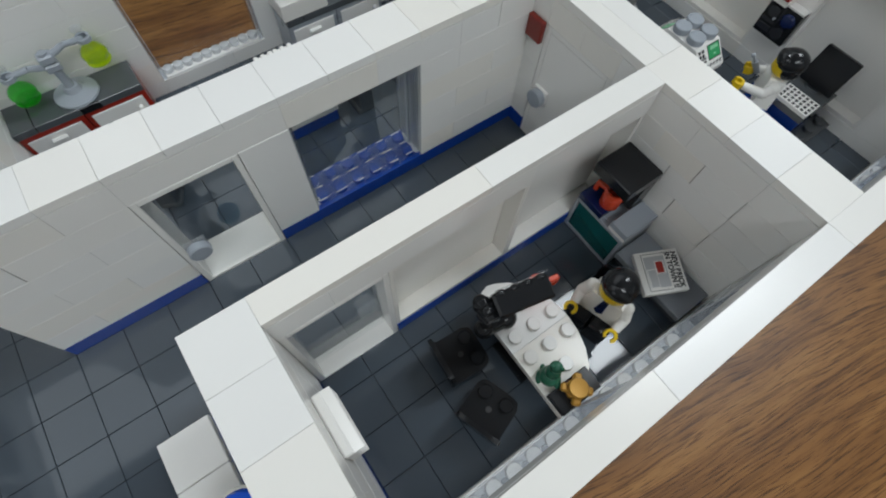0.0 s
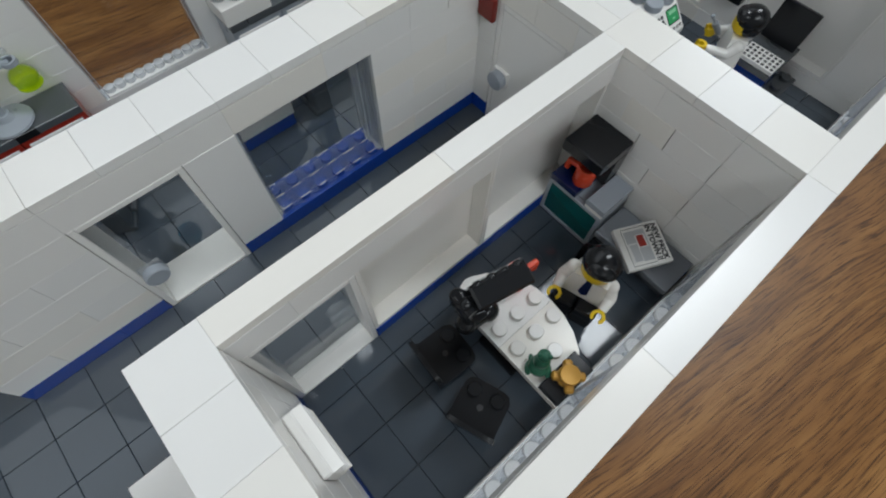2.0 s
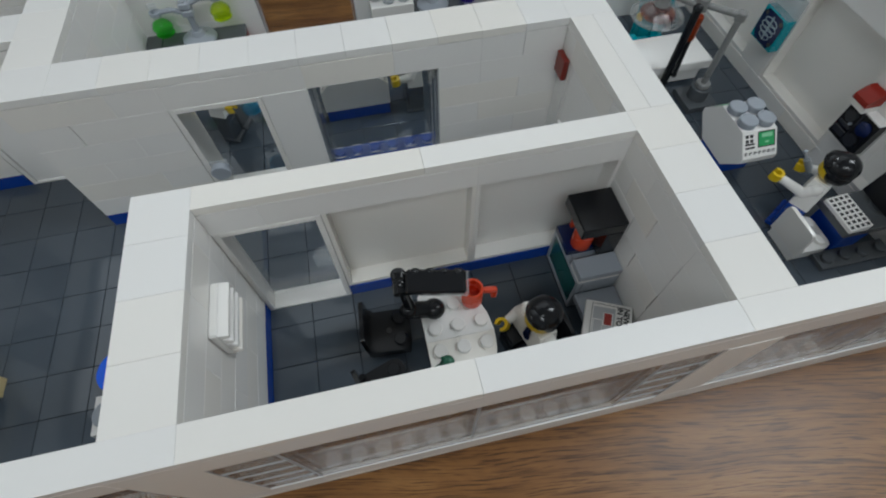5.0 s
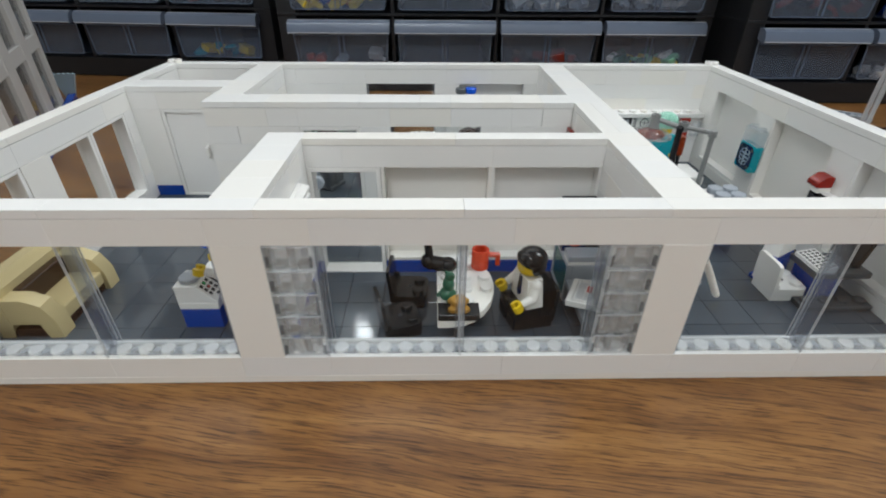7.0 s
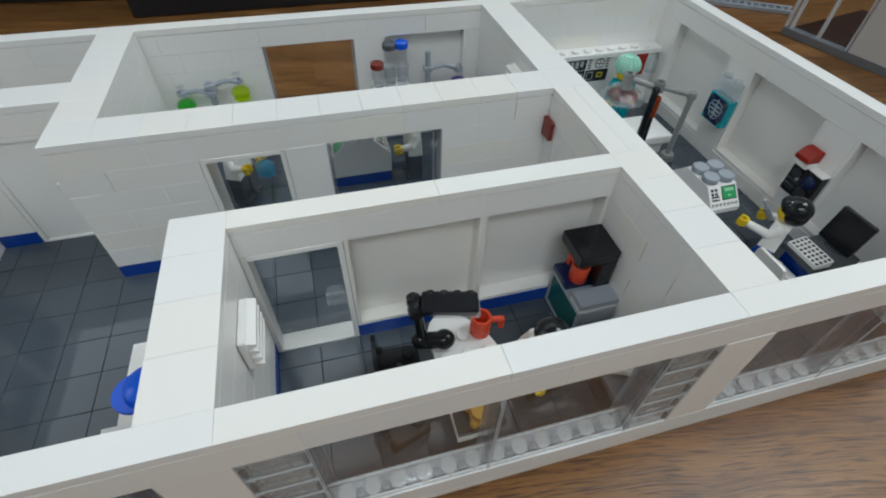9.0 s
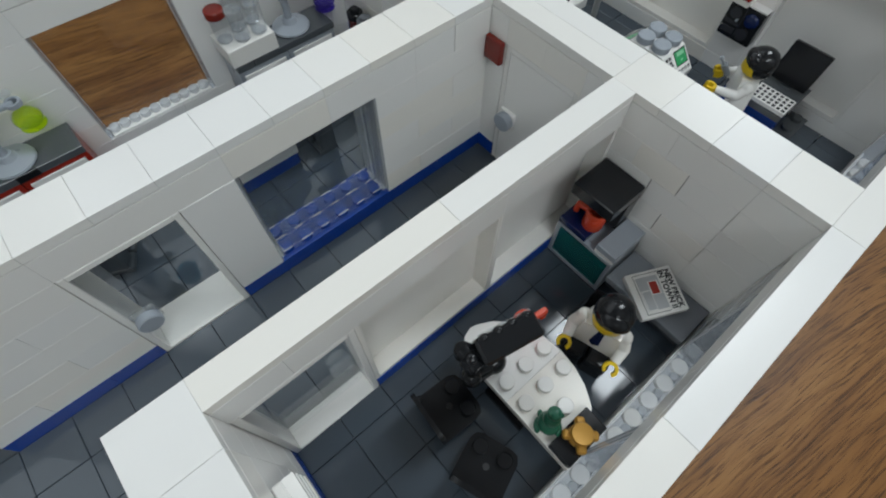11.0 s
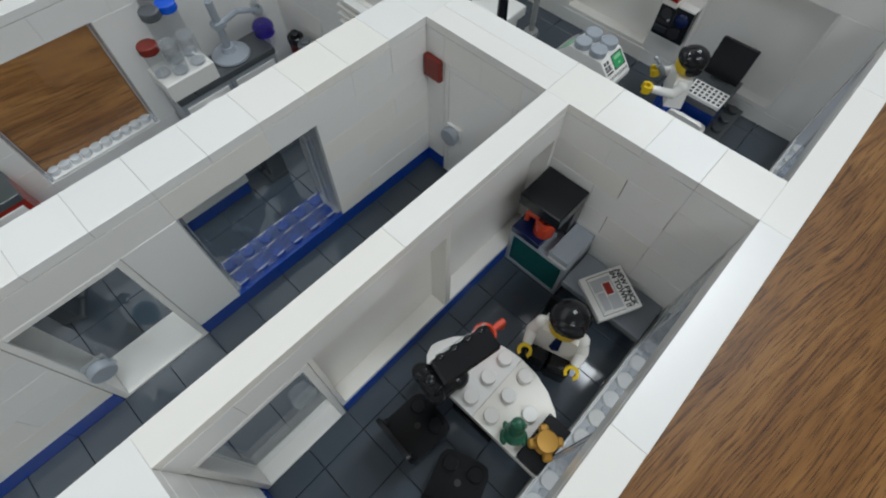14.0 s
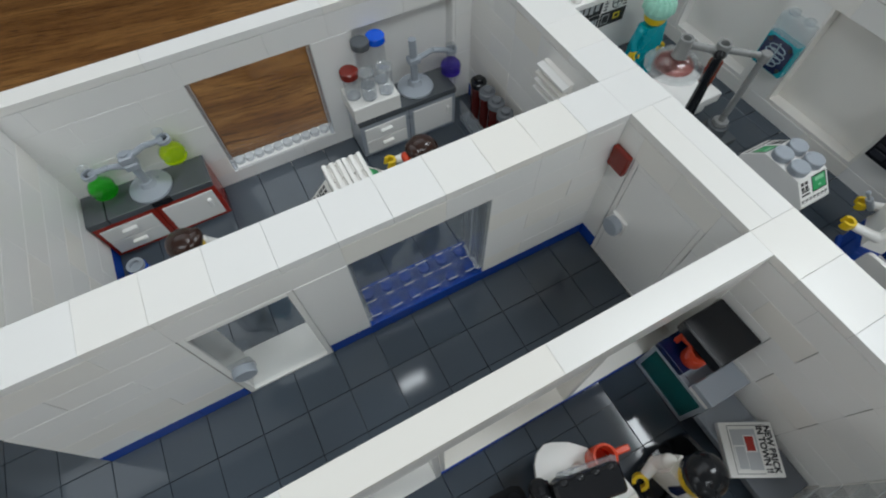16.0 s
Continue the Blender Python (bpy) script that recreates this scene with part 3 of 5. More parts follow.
# deep corridor window: clear panels on both faces over a clear blue sill
cw = thing("window_9", "deep clear window over a see-through blue sill", "window", -1, 15, 1.6, kind="structure")
no_shade(part("pane", PANEL_LOW, cw, "clear plastic panel", at(0, 0, 0.015)))
no_shade(part("pane", PANEL_LOW, cw, "clear plastic panel", at(0, 2.0, 0.015, 180)))
sill = Solid(BLUE).box(-2.78, 2.78, 0.24, 1.76, 0.004, 0.03)
for i in range(6):
    for j in (0.5, 1.5):
        sill.stud(-2.5 + i, j, 0.028)
part("window_sill", sill, cw, "blue studded bricks under the panes")
# the feet of the two panes: a clear cover; milky bars paint its sockets' glints
foot = Solid(SILL_CLEAR).box(-2.78, 2.78, 0.24, 1.76, 0.235, 0.27, 0.01)
for k, j in enumerate((0.26, 1.0, 1.74)):
    for i in range(6):
        w = (0.24, 0.30, 0.20, 0.27)[(i + k) % 4]
        foot.use(GLINT).box(-2.5 + i - w, -2.5 + i + w, j - 0.024, j + 0.024, 0.262, 0.288, 0.008)
    if k < 2:
        for i in range(5):
            foot.use(SILL_CLEAR).lathe([(0.13, 0.06), (0.15, 0.1), (0.15, 0.232)], -2.0 + i, j + 0.37, 0, 12)
for q in (-2.76, 2.70):
    foot.use(GLINT).box(q, q + 0.05, 0.24, 0.52, 0.2, 0.3, 0.01)
no_shade(part("pane_foot", foot, cw, "clear foot of the panes with glints painted as pale bars"))

# red call tile high on the corridor end wall
whole("wall_sign", Solid(DKRED).box(-0.06, 0.22, -0.48, 0.48, -0.55, 0.55, 0.05), "small square red tile on the corridor end wall", "wall sign", 7.78, 14.5, 7.1)


# ---- louvred wall units ----
def louvre(label, x, y, z, turn):
    v = thing("wall_vent", label, "wall vent", x, y, z, turn, "louvred wall vents")
    part("body", Solid(WHITE).box(-1.0, 1.0, 0.02, 0.32, 0, 1.6, 0.05), v)
    slat = Solid(WHITE).prism([(0.3, 0.0), (0.62, 0.06), (0.62, 0.2), (0.3, 0.3)], -1.0, 1.0, "yz").mesh("slat")
    for n in range(4):
        part("slat", slat, v, m=at(0, 0, 0.02 + n * 0.41))


louvre("white louvred vent on the office wall", -8, 5, 6.0, -90)
louvre("white louvred vent on the laboratory wall", 8, 19.2, 6.6, 90)

# ---- lobby: sofa, desk ----
sofa = thing("sofa", "tan brick-built sofa with rolled arms and brown base", "sofa", -21.2, 4.8, FLOOR, 0)
part("base", Solid(BROWN).box(-1.6, 1.15, -2.4, 2.4, 0.0, 0.5, 0.03), sofa, "brown base")
part("seat", Solid(TAN).box(-0.8, 1.3, -1.6, 1.6, 0.5, 1.25, 0.06), sofa)
part("cushion", Solid(BROWN).box(-0.85, -0.35, -1.55, 1.55, 1.2, 2.3, 0.04), sofa, "brown back cushion")
back_s = Solid(TAN).prism([(-1.75, 0.4), (-0.85, 0.4), (-0.8, 2.7), (-1.15, 3.15), (-1.75, 3.15)], -2.5, 2.5, "xz")
part("backrest", back_s, sofa)
arm = Solid(TAN).prism([(-1.6, 0.0), (-1.0, 0.0), (-0.75, 0.85), (0.55, 0.85), (0.75, 0.0), (1.45, 0.0), (1.42, 1.1), (1.0, 1.95), (0.2, 2.3), (-1.6, 2.3)], -0.42, 0.42, "xz").mesh("armrest")
for y in (-2.05, 2.05):
    part("armrest", arm, sofa, m=at(0, y, 0))

desk = thing("reception_desk", "white-topped blue reception desk beside the office wall", "desk", -13, 6, FLOOR)
part("base", Solid(BLUE).box(-0.98, 0.98, -2.98, 2.98, 0.0, 1.19, 0.03), desk, "blue brick base")
for n in range(3):
    part("desktop_tile", Solid(WHITE).box(-0.99, 0.99, -0.988, 0.988, 1.2, 1.6, 0.03), desk, m=at(0, 2 - 2 * n, 0))


def buttons(s, x0, y0, z, nx, ny, dx, dy, size, plane_m):
    for i in range(nx):
        for j in range(ny):
            s.box(x0 + i * dx - size / 2, x0 + i * dx + size / 2, y0 + j * dy - size / 2, y0 + j * dy + size / 2, z, z + 0.02, 0, plane_m)


till = thing("cash_register", "white cash register with printed keys on the desk", "cash register", -13, 4, FLOOR + 1.6)
part("body", Solid(WHITE).prism([(-0.98, 0), (0.98, 0), (0.98, 0.12), (0.12, 0.98), (-0.98, 0.98)], -0.98, 0.5, "xz"), till)
keys = Solid(PRINT)
face_m = Matrix.Translation((0.12, 0, 0.982)) @ Matrix.Rotation(radians(45.6), 4, "Y")
buttons(keys, 0.22, -0.72, 0.0, 3, 3, 0.27, 0.3, 0.19, face_m)
keys.box(0.12, 0.86, 0.12, 0.26, 0.0, 0.02, 0, face_m).box(0.98, 1.1, -0.5, -0.3, 0.0, 0.02, 0, face_m)
keys.use(PRINT_RED).box(0.42, 0.57, -0.49, -0.34, 0.02, 0.024, 0, face_m).use(PRINT_GREEN).box(0.15, 0.30, -0.49, -0.34, 0.02, 0.024, 0, face_m)
part("keys", keys, till, "dark printed keys")
part("scale_dish", Solid(LGREY).cyl(-0.42, -0.3, 0.98, 1.2, 0.5, 24, 0.03), till, "round light grey dish")
whole("table_plant", Solid(GREEN).ball(0, 0, 0.25, 0.35, 0.35, 0.25).ball(0.2, 0.15, 0.4, 0.2).ball(-0.2, 0.1, 0.42, 0.2), "small dark green plant tuft on the desk", "plant", -12.3, 4.75, FLOOR + 1.6)


# ---- toy figures ----
def toy_figure(label, x, y, z, turn, torso, legs, hair, hair_kind="short", sit=False, tie=False, arms=(-70, -60), skin=None, reach=(1.0, 1.0)):
    """A toy figure facing its +x, plain, in one mesh. arms: how far each arm is raised, in degrees (-90 hangs down)."""
    skin = skin or YELLOW
    s = Solid(legs)
    hip = 1.95 if not sit else 0.72
    if sit:
        for side in (-0.5, 0.5):
            s.box(-0.5, 1.05, side - 0.46, side + 0.46, 0.0, 0.72, 0.08)
            s.box(0.62, 1.08, side - 0.46, side + 0.46, -0.55, 0.3, 0.08)
    else:
        for side in (-0.5, 0.5):
            s.box(-0.45, 0.45, side - 0.46, side + 0.46, 0.28, 1.5, 0.07)
            s.box(-0.45, 0.62, side - 0.46, side + 0.46, 0.0, 0.34, 0.06)
        s.box(-0.45, 0.45, -0.96, 0.96, 1.45, 1.95, 0.06)
    s.use(torso)
    t = [(-0.46, -0.95), (0.46, -0.95), (0.46, 0.95), (-0.46, 0.95)]
    u = [(-0.40, -0.70), (0.40, -0.70), (0.40, 0.70), (-0.40, 0.70)]
    s.add([(a, b, hip) for a, b in t] + [(a, b, hip + 1.58) for a, b in u], [(0, 1, 2, 3), (4, 5, 6, 7), (0, 1, 5, 4), (1, 2, 6, 5), (2, 3, 7, 6), (3, 0, 4, 7)])
    if tie:
        s.use(NAVY).prism([(-0.12, 1.5), (0.12, 1.5), (0.2, 0.5), (0.0, 0.3), (-0.2, 0.5)], 0.0, 0.05, "yz", Matrix.Translation((0.465, 0, hip)) @ Matrix.Rotation(radians(-2.2), 4, "Y"))
    for side, up, far in zip((-1, 1), arms, reach):
        c, d = math.cos(radians(up)), math.sin(radians(up))
        sh = Vector((0, side * 0.82, hip + 1.28))
        el = sh + Vector((0.55 * c * 0.7, side * 0.22, 0.55 * d - 0.05))
        ha = el + Vector((0.62 * far * math.cos(radians(up + 35)), -side * 0.04, 0.62 * far * math.sin(radians(up + 35))))
        s.use(torso).ball(*sh, 0.30, 0.30, 0.32, 12, 8).rod(sh, el, 0.27, 12, 0.25).ball(*el, 0.25, n=12, rings=8).rod(el, ha, 0.25, 12, 0.2)
        way = (ha - el).normalized()
        g = ha + way * 0.30
        s.use(skin).rod(ha, ha + way * 0.12, 0.15, 10)
        m = Matrix.Translation(g) @ way.to_track_quat("X", "Z").to_matrix().to_4x4()
        ring = [(0.30 * math.cos(radians(a)), 0.30 * math.sin(radians(a))) for a in range(40, 321, 35)] + [(0.17 * math.cos(radians(a)), 0.17 * math.sin(radians(a))) for a in range(320, 39, -35)]
        n = len(ring) // 2
        v = [(a, b, w) for w in (-0.2, 0.2) for a, b in ring]
        f = []
        for i in range(n - 1):
            p, q = i, 2 * n - 1 - i
            f += [(p, p + 1, q - 1, q), (p + 2 * n, q + 2 * n, q - 1 + 2 * n, p + 1 + 2 * n), (p, p + 2 * n, p + 1 + 2 * n, p + 1), (q, q - 1, q - 1 + 2 * n, q + 2 * n)]
        f += [(0, 2 * n - 1, 4 * n - 1, 2 * n), (n - 1, 3 * n - 1, 3 * n, n)]
        s.add(v, f, m)
    h = hip + 1.58
    s.use(skin).lathe([(0.32, 0), (0.34, 0.1), (0.55, 0.16), (0.64, 0.3), (0.64, 0.85), (0.55, 1.02), (0.3, 1.05)], 0, 0, h, 18)
    s.use(hair)
    if hair_kind == "cap":
        s.lathe([(0.66, 0.62), (0.76, 0.66), (0.78, 0.78), (0.88, 0.95), (0.88, 1.2), (0.74, 1.5), (0.45, 1.68), (0.12, 1.74)], -0.02, 0, h, 24)
        for a in range(14):
            ca, sa = math.cos(a * math.pi / 7), math.sin(a * math.pi / 7)
            for r, q, up in ((0.84, 0.13, 1.02), (0.82, 0.14, 1.14), (0.79, 0.15, 1.27), (0.70, 0.15, 1.42), (0.56, 0.15, 1.55), (0.38, 0.14, 1.64)):
                s.ball(-0.02 + r * ca, r * sa, h + up, q, q, 0.18, 8, 6)
    elif hair_kind == "brim":
        s.lathe([(0.66, 0.6), (0.80, 0.75), (0.84, 1.05), (0.74, 1.36), (0.44, 1.55), (0.1, 1.6)], 0, 0, h, 24)
        bill = [(0.2, -0.78)] + [(0.48 + 0.78 * math.cos(radians(a)), 0.80 * math.sin(radians(a))) for a in range(-90, 91, 12)] + [(0.2, 0.78)]
        s.prism(bill, h + 0.82, h + 1.0, "xy")
    else:
        s.ball(-0.10, 0, h + 0.82, 0.76, 0.74, 0.62, 18, 10)
        s.ball(-0.34, 0, h + 0.45, 0.50, 0.62, 0.55, 16, 8)
        s.ball(0.34, 0.1, h + 1.02, 0.40, 0.58, 0.30, 14, 8)
        s.ball(-0.12, 0.56, h + 0.55, 0.34, 0.17, 0.42, 12, 8).ball(-0.12, -0.56, h + 0.55, 0.34, 0.17, 0.42, 12, 8)
        if hair_kind == "tail":
            s.ball(-0.62, -0.05, h + 0.55, 0.36, 0.42, 0.5, 12, 8)
            s.use(CORAL).ball(0.80, 0.12, h + 0.78, 0.20, 0.32, 0.24, 12, 8)
    return whole("toy_figure", s, label, "toy figure", x, y, z, turn, "toy figures")


toy_figure("plain standing toy figure with bright blue cap, white top", -11.55, 4.6, FLOOR, 184, WHITE, BLUE, BRIGHT_BLUE, "brim", arms=(-35, -20))
toy_figure("plain seated toy figure, black hair, white top, dark tie", 3.62, 3.52, 1.54, 196, WHITE, BLACK, BLACK, sit=True, tie=True, arms=(-62, -62))
toy_figure("plain standing toy figure, black hair, white top, blue legs", 19.1, 7.3, FLOOR, 120, WHITE, BLUE, BLACK, arms=(-48, -32), reach=(1.0, 1.75))
toy_figure("plain standing toy figure in turquoise with a mint cap", 18.55, 23.45, FLOOR, -90, TEAL, TEAL, MINT, "cap", arms=(-100, -100))
toy_figure("plain standing toy figure, brown hair, red bow, white top", 1.55, 20.6, FLOOR, 180, WHITE, DGREY, BROWN, "tail", arms=(-25, -45))
toy_figure("plain standing toy figure, brown hair, white top", -9.5, 20.6, FLOOR, -25, WHITE, DGREY, BROWN, arms=(-30, -60))


# ---- chairs ----
def chair(material, label, x, y, z, turn, group):
    """A two-stud moulded chair that faces its +x."""
    c = thing("chair", label, "chair", x, y, z, turn, group)
    seat = [(-0.98, -0.98), (0.62, -0.98), (0.90, -0.84), (0.98, -0.60), (0.98, 0.60), (0.90, 0.84), (0.62, 0.98), (-0.98, 0.98)]
    part("seat", Solid(material).prism(seat, 0.44, 0.84, "xy"), c)
    rest = [(-0.97, 0.55), (0.97, 0.55), (0.97, 2.12), (0.90, 2.28), (0.74, 2.36), (-0.74, 2.36), (-0.90, 2.28), (-0.97, 2.12)]
    part("backrest", Solid(material).prism(rest, -0.09, 0.09, "yz", Matrix.Translation((-0.84, 0, 0)) @ Matrix.Rotation(radians(-5), 4, "Y")), c)
    part("base", Solid(material).prism([(-0.92, 0.0), (0.84, 0.0), (0.92, 0.44), (-0.92, 0.44)], -0.88, 0.88, "xz"), c)
    for k in (-0.86, 0.86):
        part("side_lug", Solid(material).rod((-0.78, k, 0.8), (-0.80, k, 1.12), 0.13, 12), c)
    part("pin_hole", Solid(PRINT).lathe([(0.13, 0.842), (0.13, 0.848)], 0.0, 0.0, 0, 12), c, "dark round hole in the seat")
    st = Solid(material).stud(0, 0, 0.835).mesh("stud")
    for b in (-0.5, 0.5):
        part("stud", st, c, m=at(0.5, b, 0))
    return c


chair(BLACK, "black moulded chair with two studs at the office table", -2.50, 5.40, FLOOR, -4, "office chairs")
chair(BLACK, "black moulded chair turned aside near the office window", -2.90, 2.92, FLOOR, 19, "office chairs")
chair(BLACK, "black moulded chair under the seated figure", 3.9, 3.65, FLOOR, 190, "office chairs")
chair(WHITE, "white moulded chair at the treatment room desk", 18.75, 5.85, FLOOR, 0, "treatment room chairs")

# ---- office table and what lies on it ----
tb = thing("office_table", "white half-round studded table on a black stem", "table", -1, 4, FLOOR)
arc = [(0.0, 2.1), (0.0, -2.98), (0.6, -2.98)] + [(0.6 + 2.35 * math.sin(radians(a)), -2.98 * math.cos(radians(a))) for a in range(15, 166, 15)] + [(0.9, 2.96), (0.5, 2.82), (0.2, 2.52)]
for lo, hi in ((-3.0, -0.006), (0.006, 3.0)):
    half = [(a, min(max(b, lo), hi)) for a, b in arc]
    half = [p for n, p in enumerate(half) if p != half[n - 1] and not (abs(p[1]) < 0.01 and abs(half[n - 1][1]) < 0.01 and abs(half[(n + 1) % len(half)][1]) < 0.01)]
    part("tabletop", Solid(WHITE).prism(half, 1.62, 2.0, "xy"), tb)
st = Solid(WHITE).stud(0, 0, 2.0).mesh("stud")
for i in range(3):
    for j in range(6):
        a, b = 0.5 + i, -2.5 + j
        if (a - 0.3) ** 2 / 6.2 + b * b / 8.6 < 1 and not (j == 0 and i < 2) and j < 5:
            part("stud", st, tb, m=at(a, b, 0))
part("stem", Solid(BLACK).box(0.3, 1.7, -0.7, 0.7, 0.4, 1.62, 0.04).box(0.05, 1.95, -1.0, 1.0, 0.0, 0.4, 0.04), tb, "black stem and foot")

mug = thing("mug", "orange-red plastic mug on the office table", "mug", 1.35, 5.55, FLOOR + 2.0, -8)
part("cup", Solid(CORAL).lathe([(0.42, 0), (0.47, 0.05), (0.47, 1.12), (0.44, 1.17), (0.36, 1.15), (0.36, 0.2), (0.02, 0.18)], n=20), mug)
part("handle", Solid(CORAL).box(0.42, 1.05, -0.12, 0.12, 0.72, 0.98, 0.05).box(0.82, 1.08, -0.12, 0.12, 0.22, 0.85, 0.05), mug)

frog = Solid(GREEN)
frog.ball(0, 0, 0.34, 0.42, 0.40, 0.36).ball(0.06, 0, 0.85, 0.29, 0.31, 0.42).ball(0.14, 0, 1.28, 0.25, 0.26, 0.22).ball(0.08, 0.19, 1.44, 0.09).ball(0.08, -0.19, 1.44, 0.09)
frog.ball(-0.1, 0.36, 0.16, 0.28, 0.14, 0.16).ball(-0.1, -0.36, 0.16, 0.28, 0.14, 0.16).ball(0.3, 0.28, 0.1, 0.16, 0.1, 0.1).ball(0.3, -0.28, 0.1, 0.16, 0.1, 0.1)
whole("table_figurine", frog, "small dark green plain figurine on the table", "figurine", -0.5, 2.5, FLOOR + 2.19, 40)

tr = thing("trophy", "gold trophy figure on a black tile at the table edge", "trophy", 0.0, 1.52, FLOOR + 2.0)
part("plinth", Solid(BLACK).box(-0.98, 0.98, -0.48, 0.48, 0.0, 0.36, 0.03), tr, "black tile")
g = Solid(GOLD)
g.lathe([(0.40, 0.36), (0.40, 0.5), (0.2, 0.56), (0.2, 0.6), (0.36, 0.64), (0.40, 0.88), (0.36, 0.95), (0.22, 0.93)], n=18)
for a in range(4):
    g.box(0.22, 0.62, -0.17, 0.17, 0.44, 0.72, 0.07, Matrix.Rotation(radians(45 + 90 * a), 4, "Z"))
part("cup", g, tr, "gold cup")

dl = thing("desk_lamp", "black brick-built desk lamp leaning over the table", "lamp", -1.35, 5.45, FLOOR + 2.0)
part("arm", Solid(BLACK).rod((0, 0, 0.3), (-0.25, 0.05, 2.9), 0.22, 12).ball(-0.25, 0.05, 2.9, 0.3).ball(0, 0, 0.25, 0.3).cyl(0.45, 0.0, 0.0, 0.3, 0.34), dl)
part("joint", Solid(BLACK).rod((-0.28, -0.3, 2.72), (-0.22, 0.5, 2.88), 0.32, 20).box(-0.6, 0.1, -0.3, 0.3, 2.45, 2.8, 0.1).cyl(-0.28, 0.42, 2.6, 3.1, 0.3, 16, 0.06), dl, "black hinge joint")
part("grip", Solid(BLACK).rod((-0.1, 0, 0.45), (0.9, -0.1, 0.28), 0.38, 16).ball(0.95, -0.1, 0.30, 0.5, 0.48, 0.42).ball(-0.1, 0, 0.5, 0.42), dl, "black rounded grip")
tiltm = pose(-0.05 * U, 0.06 * U, 2.95 * U, 15, 4, -11)
part("head", Solid(BLACK).box(0.0, 2.3, -0.5, 0.42, 0.0, 0.5, 0.09).ball(0.36, 0.34, 0.40, 0.2, 0.14, 0.15).ball(0.92, 0.34, 0.40, 0.2, 0.14, 0.15).ball(1.46, 0.34, 0.40, 0.2, 0.14, 0.15).ball(2.0, 0.34, 0.40, 0.2, 0.14, 0.15), dl, "black ribbed lamp head", tiltm)
part("diffuser", Solid(HAZE).box(0.4, 2.45, -0.48, 0.5, -0.3, -0.02, 0.04), dl, "clear plate under the lamp head", tiltm)

# ---- office coffee corner ----
cab = thing("glass_cabinet", "light grey cabinet with a teal glass front", "cabinet", 7, 6.5, FLOOR)
part("body", Solid(LGREY).box(-0.72, 0.98, -1.48, 1.48, 0.0, 2.38, 0.03), cab)
part("door_frame", Solid(LGREY).box(-0.98, -0.74, -1.48, -1.3, 0.02, 2.4, 0.02).box(-0.98, -0.74, 1.3, 1.48, 0.02, 2.4, 0.02).box(-0.98, -0.74, -1.3, 1.3, 0.02, 0.2, 0.02).box(-0.98, -0.74, -1.3, 1.3, 2.2, 2.4, 0.02), cab, "pale frame")
part("door", Solid(J_TEAL).box(-0.92, -0.8, -1.3, 1.3, 0.2, 2.2), cab, "clear teal pane")
part("lid", Solid(LGREY).box(-0.98, 0.98, -1.48, -0.5, 2.62, 2.98, 0.03), cab, "light grey slab")
part("riser", Solid(WHITE).box(-0.96, 0.96, -1.46, -0.5, 2.4, 2.62, 0.02), cab)
cof = thing("coffee_machine", "black coffee machine with a square top on the cabinet", "coffee machine", 7, 7, FLOOR + 2.4)
part("tray", Solid(NAVY).box(-0.98, 0.98, -0.48, 0.98, 0.0, 0.38, 0.03), cof, "dark blue plate")
part("column", Solid(BLACK).box(0.2, 0.98, -0.98, 0.98, 0.4, 2.1, 0.03), cof)
part("hood", Solid(BLACK).box(-0.98, 0.98, -0.98, 0.98, 2.1, 2.75, 0.05), cof, "smooth black top")
cups = thing("mug", "orange-red mug under the coffee machine hood", "mug", 6.72, 6.82, FLOOR + 2.78, 98)
part("cup", Solid(CORAL).lathe([(0.42, 0), (0.45, 0.05), (0.45, 1.0), (0.42, 1.05), (0.35, 1.03), (0.35, 0.2), (0.02, 0.18)], n=18), cups)
part("handle", Solid(CORAL).box(0.42, 0.95, -0.1, 0.1, 0.62, 0.85, 0.04).box(0.75, 0.97, -0.1, 0.1, 0.2, 0.7, 0.04), cups)
led = thing("side_counter", "low grey side counter along the office wall", "counter", 7, 3.05, FLOOR)
part("base", Solid(DGREY).box(-0.4, 0.98, -1.95, 1.93, 0.0, 1.2, 0.03), led, "dark grey base")
for n in range(2):
    part("counter_tile", Solid(LGREY if n else MID_GREY).box(-0.98, 0.98, -0.96, 0.96, 1.2, 1.58, 0.03), led, m=at(0, -0.99 + 1.94 * n, 0))

news = thing("newspaper_tile", "white printed tile reading NEW BRICK IN TOWN", "printed tile", 6.75, 3.12, FLOOR + 1.62, -28)
news.matrix_basis = pose(6.75 * U, 3.12 * U, (FLOOR + 1.72) * U, 4, -6, -28)
part("tile", Solid(WHITE).box(-0.98, 0.98, -0.98, 0.98, 0.0, 0.36, 0.03), news)
pr = Solid(PRINT_GREY)
pr.box(-0.62, 0.28, -0.72, 0.72, 0.362, 0.366)
pr.use(WHITE).box(-0.2, 0.22, -0.1, 0.5, 0.366, 0.37).box(-0.6, -0.2, -0.72, 0.15, 0.366, 0.37)
pr.use(PRINT_GREY).box(-0.56, -0.22, -0.68, 0.1, 0.37, 0.373)
pr.use(PRINT_RED).box(-0.15, 0.16, -0.06, 0.46, 0.37, 0.38, 0.003)
pr.use(PRINT)
for q in ((-0.7, 0.72, 0.84, 0.86), (-0.7, 0.3, -0.86, -0.84), (-0.7, -0.68, -0.86, 0.86)):
    pr.box(q[0], q[1], q[2], q[3], 0.362, 0.367)
part("picture", pr, news, "grey printed picture with a red brick")


